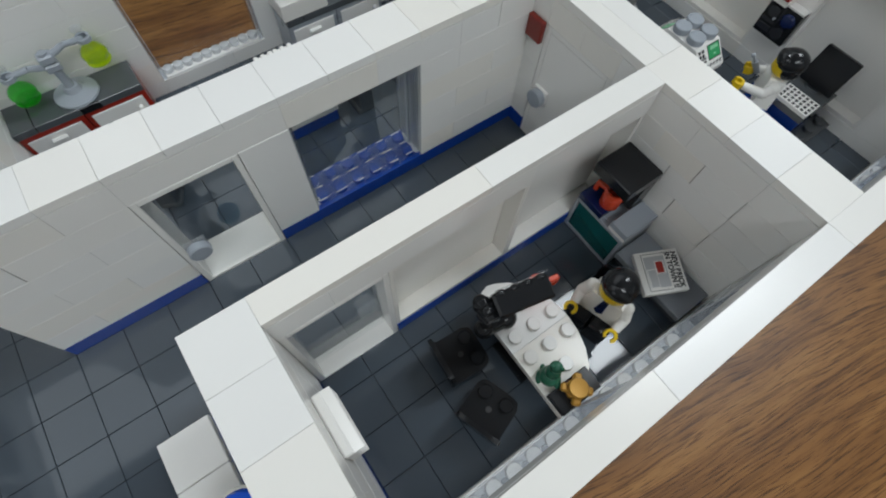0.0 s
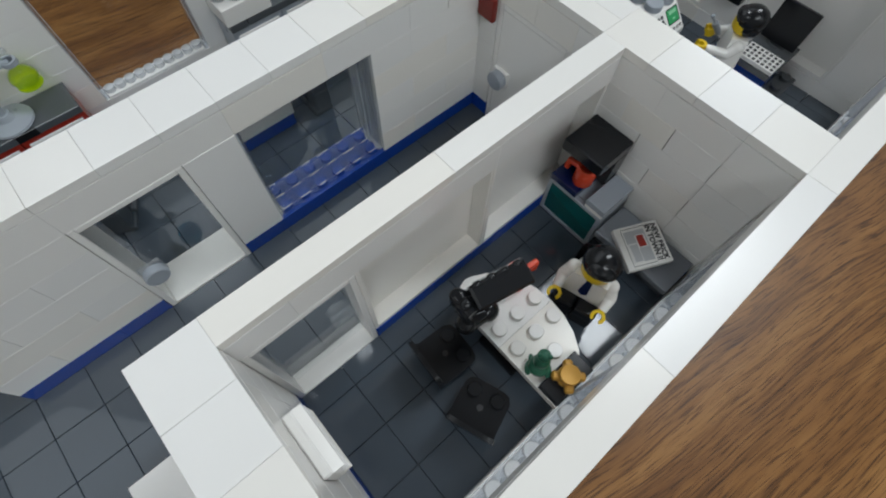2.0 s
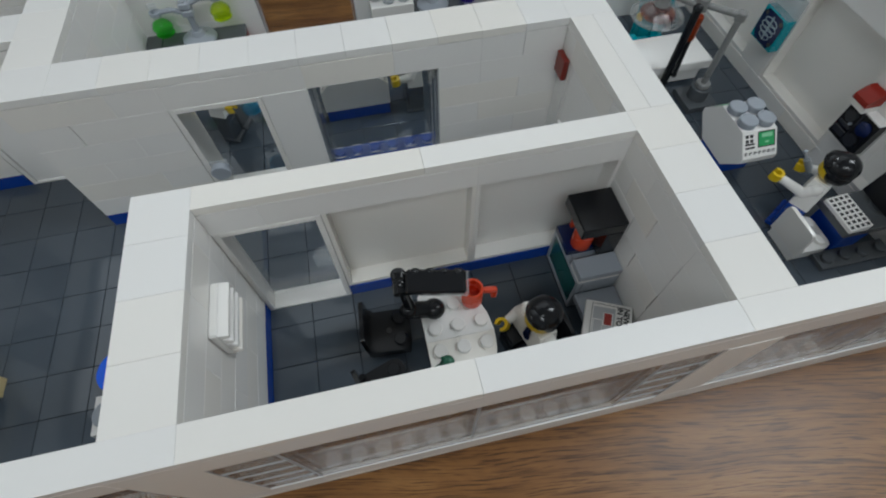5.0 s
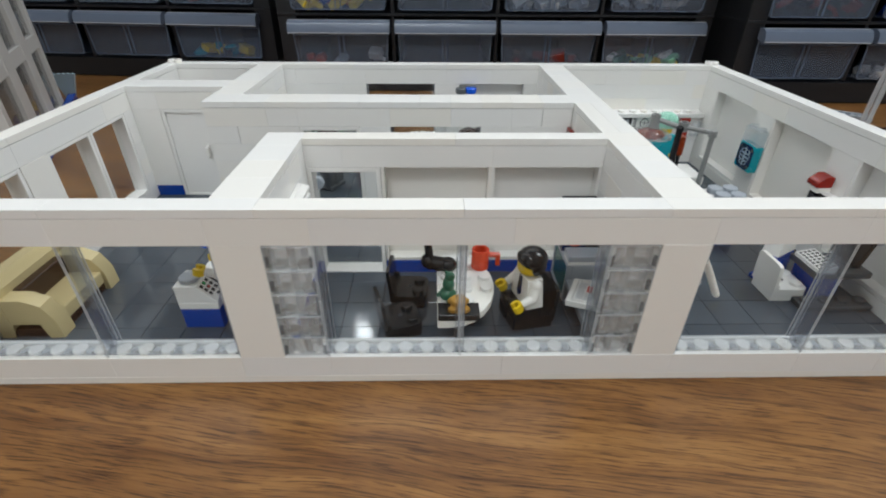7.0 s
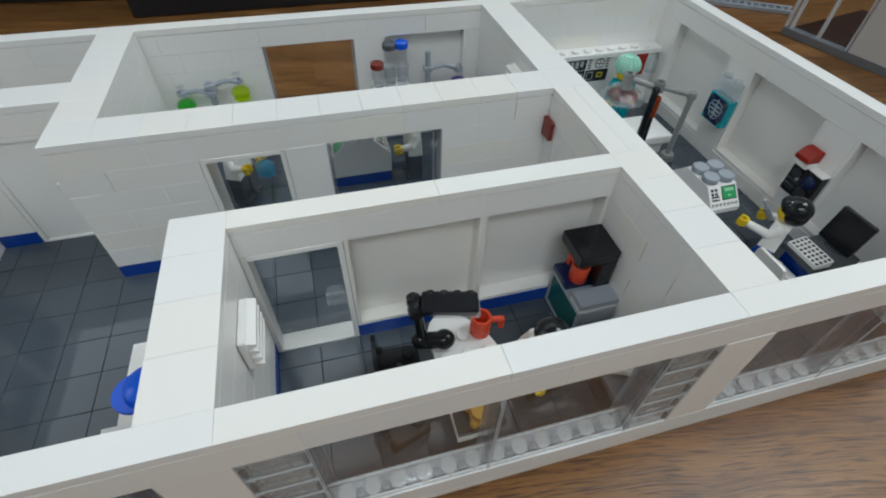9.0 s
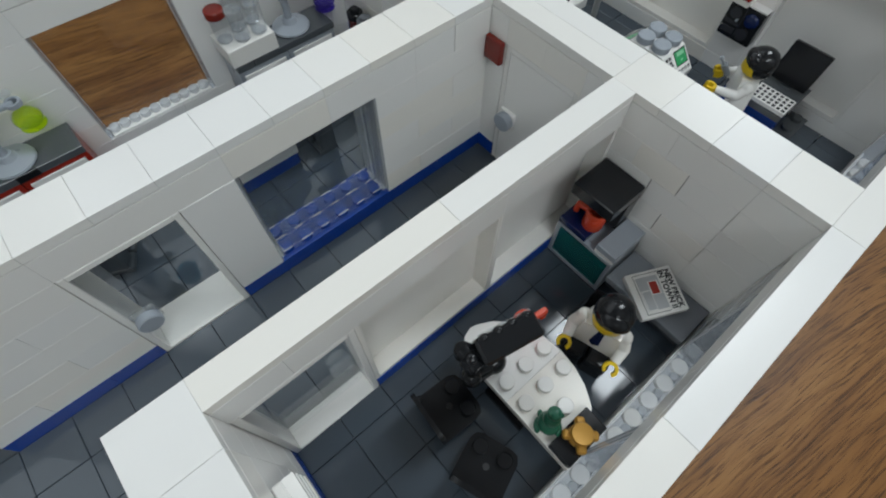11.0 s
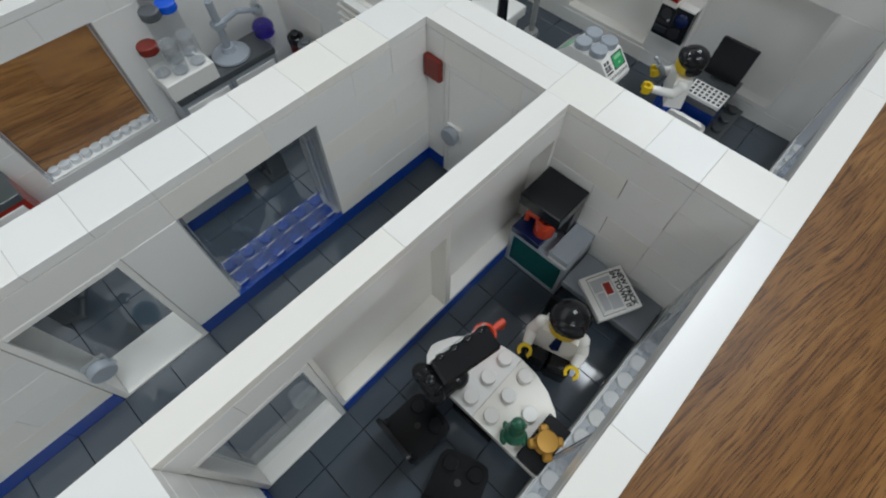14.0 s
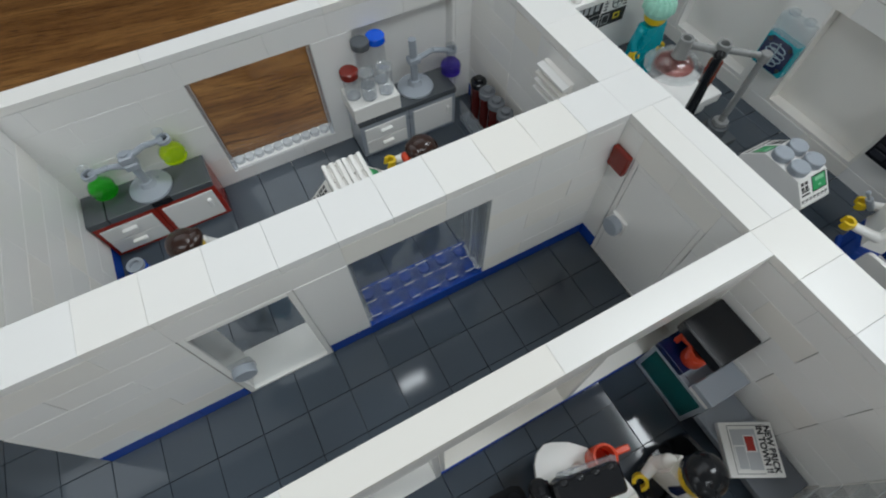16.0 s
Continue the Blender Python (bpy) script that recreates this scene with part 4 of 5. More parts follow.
def lettering(text, size, parent, m, material, label):
    c = bpy.data.curves.new("lettering", "FONT")
    c.body, c.size, c.align_x, c.extrude, c.offset = text, size * U, "CENTER", 0.004 * U, 0.012 * U
    tmp = bpy.data.objects.new("lettering", c)
    scene.collection.objects.link(tmp)
    me = bpy.data.meshes.new_from_object(tmp.evaluated_get(bpy.context.evaluated_depsgraph_get()))
    bpy.data.objects.remove(tmp)
    me.materials.clear()
    me.materials.append(material)
    ob = new("lettering", me)
    ob.parent, ob.matrix_basis = parent, m
    return tagged(ob, label)


lettering("NEW BRICK", 0.31, news, at(0.64, 0, 0.372, -90), PRINT, "black words NEW BRICK")
lettering("IN TOWN !!", 0.31, news, at(0.37, 0, 0.372, -90), PRINT, "black words IN TOWN")


# ---- treatment room ----
def analyser(label, x, y, z, turn, top, wide=False):
    """A white two-stud machine with sloped ends; printed panels on both upper slopes. Long axis along local y."""
    a = thing("medical_machine", label, "medical machine", x, y, z, turn, "medical machines")
    part("base", Solid(BLUE).box(-0.96, 0.96, -1.9 if wide else -1.0, 1.9 if wide else 1.0, 0.0, 0.8, 0.03), a, "blue base")
    foot = 1.96 if wide else 1.0
    prof = [(-foot, 0.8), (foot, 0.8), (1.98, 1.9), (1.98, 2.2), (1.0, 3.2), (-1.0, 3.2), (-1.98, 2.2), (-1.98, 1.9)]
    part("body", Solid(WHITE).prism(prof, -0.98, 0.98, "yz"), a)
    for side, pale in ((-1, False), (1, True)):
        m = Matrix.Translation((0, side * 1.49, 2.70)) @ Matrix.Rotation(radians(side * -45.6), 4, "X") @ (Matrix.Rotation(math.pi, 4, "Z") if side > 0 else Matrix.Identity(4))
        s = Solid(WHITE).box(-0.96, 0.96, -0.69, 0.69, 0.0, 0.02, 0, m)
        s.use(PRINT).box(-0.12, 0.86, -0.2, 0.62, 0.02, 0.024, 0, m)
        s.use(PRINT_GREEN).box(-0.06, 0.80, -0.14, 0.56, 0.024, 0.03, 0, m)
        s.use(PRINT_PALE).box(0.1, 0.7, 0.3, 0.5, 0.03, 0.033, 0, m).box(0.3, 0.5, 0.0, 0.1, 0.03, 0.033, 0, m)
        s.use(PRINT)
        buttons(s, -0.74, 0.2, 0.02, 2, 2, 0.26, 0.24, 0.17, m)
        s.box(-0.84, -0.30, -0.02, 0.08, 0.02, 0.025, 0, m).box(-0.84, -0.30, -0.2, -0.1, 0.02, 0.025, 0, m)
        buttons(s, -0.80, -0.45, 0.02, 7, 1, 0.26, 0.2, 0.15, m)
        s.use(WHITE)
        buttons(s, -0.80, -0.47, 0.04, 7, 1, 0.26, 0.2, 0.07, m)
        part("control_panel", s, a, "printed keys and green screen")
    if top == "discs":
        d = Solid(LGREY).cyl(0, 0, 3.2, 3.58, 0.47, 24, 0.04).mesh("round_tile")
        for i in (-0.5, 0.5):
            for j in (-0.5, 0.5):
                part("round_tile", d, a, "round light grey tile", at(i, j, 0))
    else:
        for j in (-0.5, 0.5):
            s = Solid(WHITE).box(-0.98, 0.98, -0.48, 0.48, 3.2, 4.02, 0.03)
            for k in (-0.37, 0.0, 0.37):
                s.box(-0.98, 0.98, k - 0.11, k + 0.11, 4.0, 4.26, 0.04)
            for k in (-0.95, 0.0, 0.95):
                s.box(k - 0.03, k + 0.03, -0.47, 0.47, 4.0, 4.14, 0.02)
            part("grille", s, a, "white ribbed grille", at(0, j, 0))
    return a


analyser("white medical machine with four grey discs and green screens", 18, 12, FLOOR, 0, "discs")
analyser("white laboratory machine with ribbed top and green screens", -2, 21, FLOOR, 90, "grille", True)

wd = thing("computer_desk", "dark grey desk top on a blue base", "desk", 20.6, 5.9, FLOOR)
part("base", Solid(BLUE).box(-0.6, 0.8, -0.95, 0.95, 0.0, 1.5, 0.03), wd, "blue base")
part("desktop", Solid(DGREY).box(-0.85, 2.3, -1.0, 1.2, 1.5, 1.88, 0.03), wd)
kb = thing("keyboard", "white sloped keyboard with dark printed keys", "keyboard", 20.3, 5.9, FLOOR + 1.88)
part("body", Solid(WHITE).prism([(-0.5, 0), (0.5, 0), (0.5, 0.42), (-0.5, 0.2)], -0.98, 0.98, "xz"), kb)
km = Matrix.Translation((0, 0, 0.31)) @ Matrix.Rotation(radians(-12.4), 4, "Y")
ks = Solid(PRINT)
for i in range(4):
    for j in range(7):
        a, b = -0.36 + i * 0.24, -0.82 + j * 0.27
        ks.box(a - 0.07, a + 0.07, b - 0.08, b + 0.08, 0.0, 0.012, 0, km)
part("keys", ks, kb, "dark printed keys")
mo = thing("computer_monitor", "black flat computer monitor tilted on a dark stand", "monitor", 21.88, 6.0, FLOOR + 1.88)
part("screen", Solid(BLACK).box(-0.12, 0.16, -1.0, 1.0, 0.25, 2.3, 0.05), mo, "black screen", pose(0, 0, 0, 0, 10, 0))
part("stand", Solid(DGREY).lathe([(0.55, 0.0), (0.5, 0.12), (0.2, 0.2), (0.18, 0.6), (0.1, 0.7)], 0.42, 0, 0, 18), mo)
part("hinge", Solid(LGREY).rod((0.5, -0.55, 1.75), (1.0, -0.6, 1.75), 0.24, 14), mo, "light grey hinge")
sp = thing("floor_strip", "dark grey studded strip on the floor", "studded strip", 21.0, 4.5, FLOOR)
part("plate", Solid(DGREY).box(-1.98, 1.98, -0.49, 0.49, 0.0, 0.3, 0.03), sp)
dst = Solid(DGREY).stud(0, 0, 0.295).mesh("stud")
for i in range(4):
    part("stud", dst, sp, m=at(-1.5 + i, 0, 0))
whole("syringe", Solid(LGREY).rod((0, 0, 0), (-0.35, 0.35, 0.6), 0.16, 12).rod((-0.35, 0.35, 0.6), (-0.55, 0.55, 0.95), 0.07, 8).ball(-0.56, 0.56, 0.97, 0.11),
      "light grey plastic syringe held by a figure", "syringe", 19.55, 8.35, 3.35)

fan = thing("wall_device", "turquoise printed wall box with a clear top", "wall device", 23, 17.85, 3.5, 90)
part("body", Solid(TEAL).box(-0.98, 0.98, 0.0, 0.62, 0.0, 1.95, 0.05), fan)
ps = Solid(NAVY).prism([(-0.9, 0.5), (-0.62, 0.08), (0.62, 0.08), (0.9, 0.5), (0.9, 1.62), (0.6, 1.88), (-0.6, 1.88), (-0.9, 1.62)], 0.62, 0.63, "xz")
ps.use(ICE).rod((0, 0.63, 0.3), (0, 0.63, 1.7), 0.05, 6)
for k, (high, wide) in enumerate(((0.55, 0.40), (0.82, 0.56), (1.09, 0.62), (1.36, 0.52))):
    ring = [(wide * math.cos(radians(q)), high + 0.19 * math.sin(radians(q))) for q in range(0, 361, 24)]
    for p0, p1 in zip(ring, ring[1:]):
        ps.rod((p0[0], 0.63, p0[1]), (p1[0], 0.63, p1[1]), 0.032, 6)
ps.use(PRINT)
for q in ((-0.66, 1.62), (0.66, 1.62), (-0.68, 0.36)):
    ps.rod((q[0], 0.62, q[1]), (q[0], 0.642, q[1]), 0.13, 12)
part("front_print", ps, fan, "dark print with pale curved lines")
part("top_brick", Solid(HAZE).box(-0.98, 0.98, 0.05, 0.62, 1.96, 3.1, 0.05).stud(-0.5, 0.33, 3.09).stud(0.5, 0.33, 3.09), fan, "clear plastic brick")
al = thing("alarm_box", "black wall box under a white holder with red lamp", "alarm", 23, 9.9, 3.15, 90)
part("body", Solid(BLACK).box(-0.98, 0.98, 0.0, 0.55, 0.0, 1.95, 0.04), al)
dial = Solid(PANEL_GREY).rod((0.45, 0.5, 1.45), (0.45, 0.70, 1.45), 0.32, 16).rod((-0.35, 0.5, 0.55), (-0.35, 0.68, 0.55), 0.34, 16)
dial.box(0.1, 0.85, 0.55, 0.62, 0.25, 0.62, 0.02).box(-0.02, 0.04, 0.55, 0.6, 0.1, 1.85).box(0.1, 0.85, 0.55, 0.60, 0.75, 0.98, 0.02)
part("dial", dial, al, "dark dials and switches")
part("button", Solid(LGREY).rod((0.25, 0.55, 1.1), (0.25, 0.66, 1.1), 0.07, 10), al, "small pale button")
part("lens", Solid(NAVY).lathe([(0.40, 0.0), (0.40, 0.1), (0.30, 0.2), (0.1, 0.24)], n=20, m=Matrix.Translation((-0.45, 0.52, 1.35)) @ Matrix.Rotation(radians(-90), 4, "X")), al, "dark blue lens")
part("holder", Solid(WHITE).box(0.04, 0.98, 0.02, 0.86, 1.96, 2.30, 0.03), al, "white holder")
part("ledge", Solid(WHITE).box(-0.98, 0.02, 0.02, 0.60, 1.96, 2.06, 0.02), al, "white ledge")
lamp_side = [(0.05, 2.31), (0.92, 2.31), (0.96, 2.42), (0.94, 2.60), (0.62, 2.92), (0.45, 3.0), (0.12, 3.0), (0.05, 2.93)]
part("lamp", Solid(J_RED).prism(lamp_side, 0.06, 0.98, "yz"), al, "clear red lamp with a sloped front")

bed = thing("hospital_bed", "white treatment bed with a bright turquoise sheet", "bed", 17, 20, FLOOR)
part("base", Solid(WHITE).box(-2.7, 2.7, -1.6, 0.6, 0.2, 1.2, 0.05), bed)
part("mattress", Solid(WHITE).box(-2.98, 2.98, -1.95, 0.95, 1.2, 1.85, 0.06), bed)
part("sheet", Solid(TEAL).box(-2.9, -0.4, 0.97, 1.9, 0.2, 1.6, 0.08), bed, "turquoise sheet")
part("caster_plate", Solid(DGREY).box(-2.4, 2.4, -1.3, 1.5, 0.0, 0.2), bed)

ol = thing("operating_lamp", "grey jointed operating lamp with a clear dish", "lamp", 18.75, 16.65, FLOOR)
part("foot", Solid(DGREY).box(-0.98, 0.98, -0.98, 0.98, 0.0, 0.4, 0.03).cyl(0, 0, 0.4, 1.2, 0.6), ol, "dark grey foot")
part("collar", Solid(POLE_GREY).cyl(0, 0, 1.2, 1.5, 0.42, 18), ol)
part("pole", Solid(POLE_GREY).rod((0, 0, 1.4), (-0.05, -0.05, 5.7), 0.18, 14), ol)
part("elbow", Solid(POLE_GREY).cyl(-0.05, -0.05, 5.55, 6.05, 0.28, 16), ol)
part("arm", Solid(POLE_GREY).rod((-0.05, -0.05, 5.85), (-1.6, 1.3, 5.9), 0.17, 12), ol)
part("ring", Solid(POLE_GREY).lathe([(0.36, 5.6), (0.36, 6.25), (0.24, 6.25), (0.24, 5.9)], -1.6, 1.3, 0, 18), ol)
part("arm", Solid(POLE_GREY).rod((-1.6, 1.3, 5.78), (-3.1, 2.15, 6.15), 0.19, 12), ol)
part("socket", Solid(POLE_GREY).lathe([(0.42, 5.55), (0.36, 5.75), (0.34, 6.55), (0.22, 6.55), (0.2, 6.1)], -3.35, 2.25, 0, 18), ol)
part("dish", Solid(GLASS).lathe([(0.35, 5.6), (1.0, 5.45), (1.36, 5.0), (1.42, 4.93), (1.28, 5.01), (0.9, 5.35), (0.3, 5.5)], -3.4, 2.25, 0, 28), ol, "clear dish")
part("rim_ring", Solid(CLEAR_BRICK).lathe([(1.36, 4.85), (1.48, 4.89), (1.48, 4.99), (1.36, 5.01), (1.3, 4.95)], -3.4, 2.25, 0, 32), ol, "thin pale rim")
part("bulb_cover", Solid(J_PINK).lathe([(0.86, 4.92), (0.98, 5.05), (0.92, 5.2), (0.7, 5.36), (0.4, 5.46)], -3.4, 2.25, 0, 24), ol, "clear pink bowl")
iv = thing("drip_stand", "black pole with a clear dark red cylinder beside the bed", "drip stand", 16.95, 17.75, FLOOR)
part("pole", Solid(BLACK).rod((-0.1, 0.0, 0.2), (-0.1, 0.0, 5.8), 0.23, 12).rod((0.32, -0.1, 1.5), (0.32, 0.05, 4.4), 0.13, 10).ball(0.32, -0.1, 1.5, 0.17).ball(-0.1, 0, 5.8, 0.27), iv)
part("cylinder", Solid(J_DKRED).cyl(0.3, 0.2, 3.8, 5.2, 0.34, 18), iv, "clear dark red cylinder")
part("foot", Solid(BLACK).cyl(0, 0, 0, 0.3, 0.5, 16), iv)

con = thing("control_console", "white console with printed dials under a studded shelf", "console", 18.5, 26.4, FLOOR)
part("body", Solid(WHITE).box(-4.4, 4.4, -0.45, 0.58, 0.0, 4.25, 0.03), con)
part("shelf", Solid(WHITE).box(-4.45, 4.45, -0.75, 0.58, 4.25, 4.62, 0.03), con, "white studded shelf")
cst = Solid(WHITE).stud(0, 0, 4.615).mesh("stud")
for i in range(8):
    part("stud", cst, con, m=at(-3.9 + i, -0.25, 0))
for k in range(4):
    s = Solid(WHITE if k == 1 else PRINT).box(-0.98, 0.98, -0.02, 0.0, 0.0, 0.95)
    if k == 0:
        s.use(PRINT_GREY)
        for j in range(4):
            s.box(-0.8 + j * 0.42, -0.52 + j * 0.42, -0.03, -0.02, 0.2 + 0.1 * (j % 2), 0.75)
    elif k == 1:
        s.use(PRINT).rod((0.1, -0.03, 0.45), (0.1, -0.02, 0.45), 0.40, 20).use(WHITE).rod((0.1, -0.04, 0.45), (0.1, -0.03, 0.45), 0.33, 20)
        s.use(PRINT).box(-0.22, 0.42, -0.05, -0.04, 0.42, 0.48).box(0.07, 0.13, -0.05, -0.04, 0.2, 0.7)
        for j in range(4):
            s.box(-0.9, -0.62, -0.03, -0.02, 0.1 + j * 0.21, 0.2 + j * 0.21).box(0.62, 0.9, -0.03, -0.02, 0.1 + j * 0.21, 0.2 + j * 0.21)
    elif k == 3:
        s.use(PRINT_GREY).box(-0.86, -0.3, -0.03, -0.02, 0.15, 0.8).use(PRINT).box(-0.8, -0.36, -0.04, -0.03, 0.22, 0.73)
        s.use(PRINT_YELLOW).box(0.05, 0.55, -0.03, -0.02, 0.3, 0.72).use(PRINT).box(0.15, 0.45, -0.04, -0.03, 0.4, 0.62)
    else:
        s.use(ICE).rod((-0.3, -0.03, 0.5), (-0.3, -0.02, 0.5), 0.36, 20).use(PRINT_GREY)
        for j in range(3):
            s.box(0.25 + j * 0.22, 0.4 + j * 0.22, -0.03, -0.02, 0.2, 0.7)
    part("dial_panel", s, con, "printed dial panel", at(-2.85 + (k % 2) * 2.05, -0.46, 3.28 - (k // 2) * 1.0))
part("gauge", Solid(RED).box(2.45, 3.35, -0.72, -0.46, 2.5, 4.22, 0.04), con, "red gauge block")
part("lens", Solid(HAZE).cyl(3.9, -0.75, 2.7, 3.9, 0.42, 16), con, "clear round brick")


hk = thing("wall_bracket", "white curved double bracket on the treatment room wall", "bracket", 10, 3.0, 5.4)
part("mount", Solid(WHITE).box(0.0, 0.4, -0.45, 0.45, -0.45, 0.45, 0.05), hk)
curve = [(0.3, 0.05), (1.2, 0.2), (1.85, -0.3), (2.5, -1.4), (3.15, -2.6)]
bar = Solid(WHITE)
for (a, b), (c, d) in zip(curve, curve[1:]):
    bar.rod((a, 0, b), (c, 0, d), 0.18, 14).ball(c, 0, d, 0.18, n=14, rings=8)
part("bar", bar, hk)
part("bar", Solid(WHITE).rod((1.85, 0, -0.3), (1.95, 0.25, -1.3), 0.18, 14).rod((1.95, 0.25, -1.3), (2.2, 0.3, -2.1), 0.18, 14).ball(1.95, 0.25, -1.3, 0.18, n=14, rings=8), hk)


# ---- laboratory ----
def bench(label, x, y, trim_colour):
    b = thing("lab_bench", label, "bench", x, y, FLOOR, 0, "laboratory benches")
    for k, (x0, kind) in enumerate(((-3, "drawers"), (0, "door"))):
        c = part("cabinet", Solid(trim_colour).box(x0 + 0.02, x0 + 2.98, -0.88, 0.96, 0.0, 2.4, 0.03), b, "cabinet frame")
        if kind == "drawers":
            for n in range(2):
                z0 = 0.28 + n * 0.95
                d = part("drawer", Solid(WHITE).box(x0 + 0.25, x0 + 2.75, -0.99, -0.9, z0, z0 + 0.9, 0.02), c, "white drawer front")
                part("handle", Solid(WHITE).box(x0 + 1.15, x0 + 1.85, -1.22, -0.99, z0 + 0.45, z0 + 0.66, 0.04), c, "white drawer handle")
        else:
            part("door", Solid(WHITE).box(x0 + 0.25, x0 + 2.75, -0.99, -0.9, 0.28, 2.15, 0.02), c, "white door")
            part("handle", Solid(WHITE).box(x0 + 2.3, x0 + 2.5, -1.22, -0.99, 1.2, 1.75, 0.04), c, "white door handle")
    t = Solid(DGREY).box(-2.99, -2.02, -0.98, 0.98, 2.4, 2.8, 0.03).box(-1.98, 2.99, -0.98, 0.98, 2.4, 2.8, 0.03)
    part("worktop", t, b, "dark grey worktop")
    return b


red_bench = bench("dark red framed laboratory bench with dark grey worktop", -11, 26, RED)
part("front_plate", Solid(BLACK).box(0.03, 0.97, -1.02, -0.9, 2.42, 2.82, 0.02), red_bench, "black plate let into the worktop edge")
bench("grey framed laboratory bench with dark grey worktop", 3, 26, LGREY)


def flask(name_label, x, y, z, liquid):
    f = thing("flask", name_label, "flask", x, y, z, 0, "laboratory flasks")
    g = Solid(GLASS).lathe([(0.57, 0.26), (0.615, 0.42), (0.56, 0.64), (0.28, 0.92), (0.22, 1.05)], n=22)
    g.lathe([(0.22, 1.05), (0.22, 1.75), (0.19, 1.75)], n=22)
    g.use(TUBE).lathe([(0.225, 1.70), (0.265, 1.74), (0.265, 1.80), (0.235, 1.82), (0.19, 1.79)], n=22)
    part("glass", g, f)
    part("liquid", Solid(liquid).lathe([(0.20, 0.10), (0.50, 0.20), (0.585, 0.38), (0.57, 0.52), (0.46, 0.70), (0.30, 0.76), (0.10, 0.72)], n=24), f, "coloured see-through liquid")
    part("base_ring", Solid(liquid).lathe([(0.46, 0.0), (0.54, 0.01), (0.56, 0.05), (0.54, 0.09), (0.40, 0.10), (0.30, 0.13)], n=24), f, "coloured see-through base ring")
    return f


def retort(label, x, y, arms, rod_top, foot=1.0, drop=0.0):
    r = thing("retort_stand", label, "retort stand", x, y, FLOOR + 2.8, 0, "retort stands")
    part("foot", Solid(LGREY).lathe([(0.9 * foot, 0.0), (1.03 * foot, 0.06), (1.0 * foot, 0.16), (0.42, 0.34), (0.32, 0.6)], n=28), r, "round light grey foot")
    part("rod", Solid(LGREY).rod((0, 0, 0.3), (0, 0, rod_top), 0.2, 12), r)
    for (a, b, c) in arms:
        s = Solid(LGREY).rod((0, 0, c - 0.15 + drop), (a * 0.5, b * 0.5, c + 0.12 + drop * 0.8), 0.16, 10, 0.14).rod((a * 0.5, b * 0.5, c + 0.12 + drop * 0.8), (a, b, c), 0.14, 10)
        s.box(-0.32, 0.32, -0.28, 0.28, c - 0.28 + drop, c + 0.1 + drop, 0.06).lathe([(0.33, -0.1), (0.33, 0.1), (0.22, 0.1), (0.22, -0.1)], a, b, c, 14)
        part("arm", s, r, "light grey clamp arm")


retort("light grey retort stand with two clamp arms", -10.7, 26.0, [(-1.8, 0.15, 1.85), (1.75, 0.22, 2.3)], 2.5)
retort("light grey retort stand with one clamp arm", 3.95, 26.1, [(2.35, 0.15, 1.5)], 3.1, 1.0, 0.45)
flask("clear flask with bright green liquid", -12.5, 26.15, FLOOR + 3.35, J_GREEN)
flask("clear flask with bright lime yellow liquid", -8.95, 26.22, FLOOR + 3.85, J_YELLOW)
flask("clear flask with purple liquid hanging from a clamp", 6.3, 26.25, FLOOR + 2.85, J_PURPLE)
flask("clear flask with light blue liquid held by a figure", -7.85, 19.7, 3.0, J_BLUE)

rk = thing("bottle_rack", "white rack block on the laboratory bench", "rack", 1.5, 26.0, FLOOR + 2.8)
part("block", Solid(WHITE).box(-1.60, 1.06, -0.98, 0.95, 0.0, 0.98, 0.04), rk)


def bottle(label, x, y, h, cap_mat):
    b = thing("bottle", label, "bottle", x, y, FLOOR + 3.78, 0, "laboratory bottles")
    g = Solid(TUBE).lathe([(0.36, 0.0), (0.40, 0.04), (0.40, h * 0.46), (0.34, h * 0.5), (0.40, h * 0.54), (0.40, h), (0.30, h)], n=20)
    g.use(RIM).lathe([(0.30, 0.03), (0.36, 0.05), (0.36, 0.14), (0.22, 0.2)], n=18)
    part("glass", g, b)
    if not cap_mat:
        part("rim", Solid(CLEAR_BRICK).lathe([(0.38, h - 0.08), (0.45, h - 0.05), (0.45, h + 0.05), (0.36, h + 0.07), (0.28, h + 0.02), (0.28, h - 0.06)], n=20), b, "thick pale rim")
    if cap_mat:
        part("cap", Solid(cap_mat).cyl(0, 0, h, h + 0.42, 0.48, 22, 0.05), b, "round cap")


bottle("clear bottle with a dark red cap", 0.32, 26.0, 1.3, DKRED)
bottle("tall clear bottle with a dark grey cap", 1.28, 26.4, 2.4, DGREY)
bottle("tall clear bottle with a bright blue cap", 2.12, 26.45, 2.4, BRIGHT_BLUE)
bottle("short open clear bottle", 1.06, 25.55, 1.6, None)
bottle("short open clear bottle", 2.02, 25.55, 1.6, None)

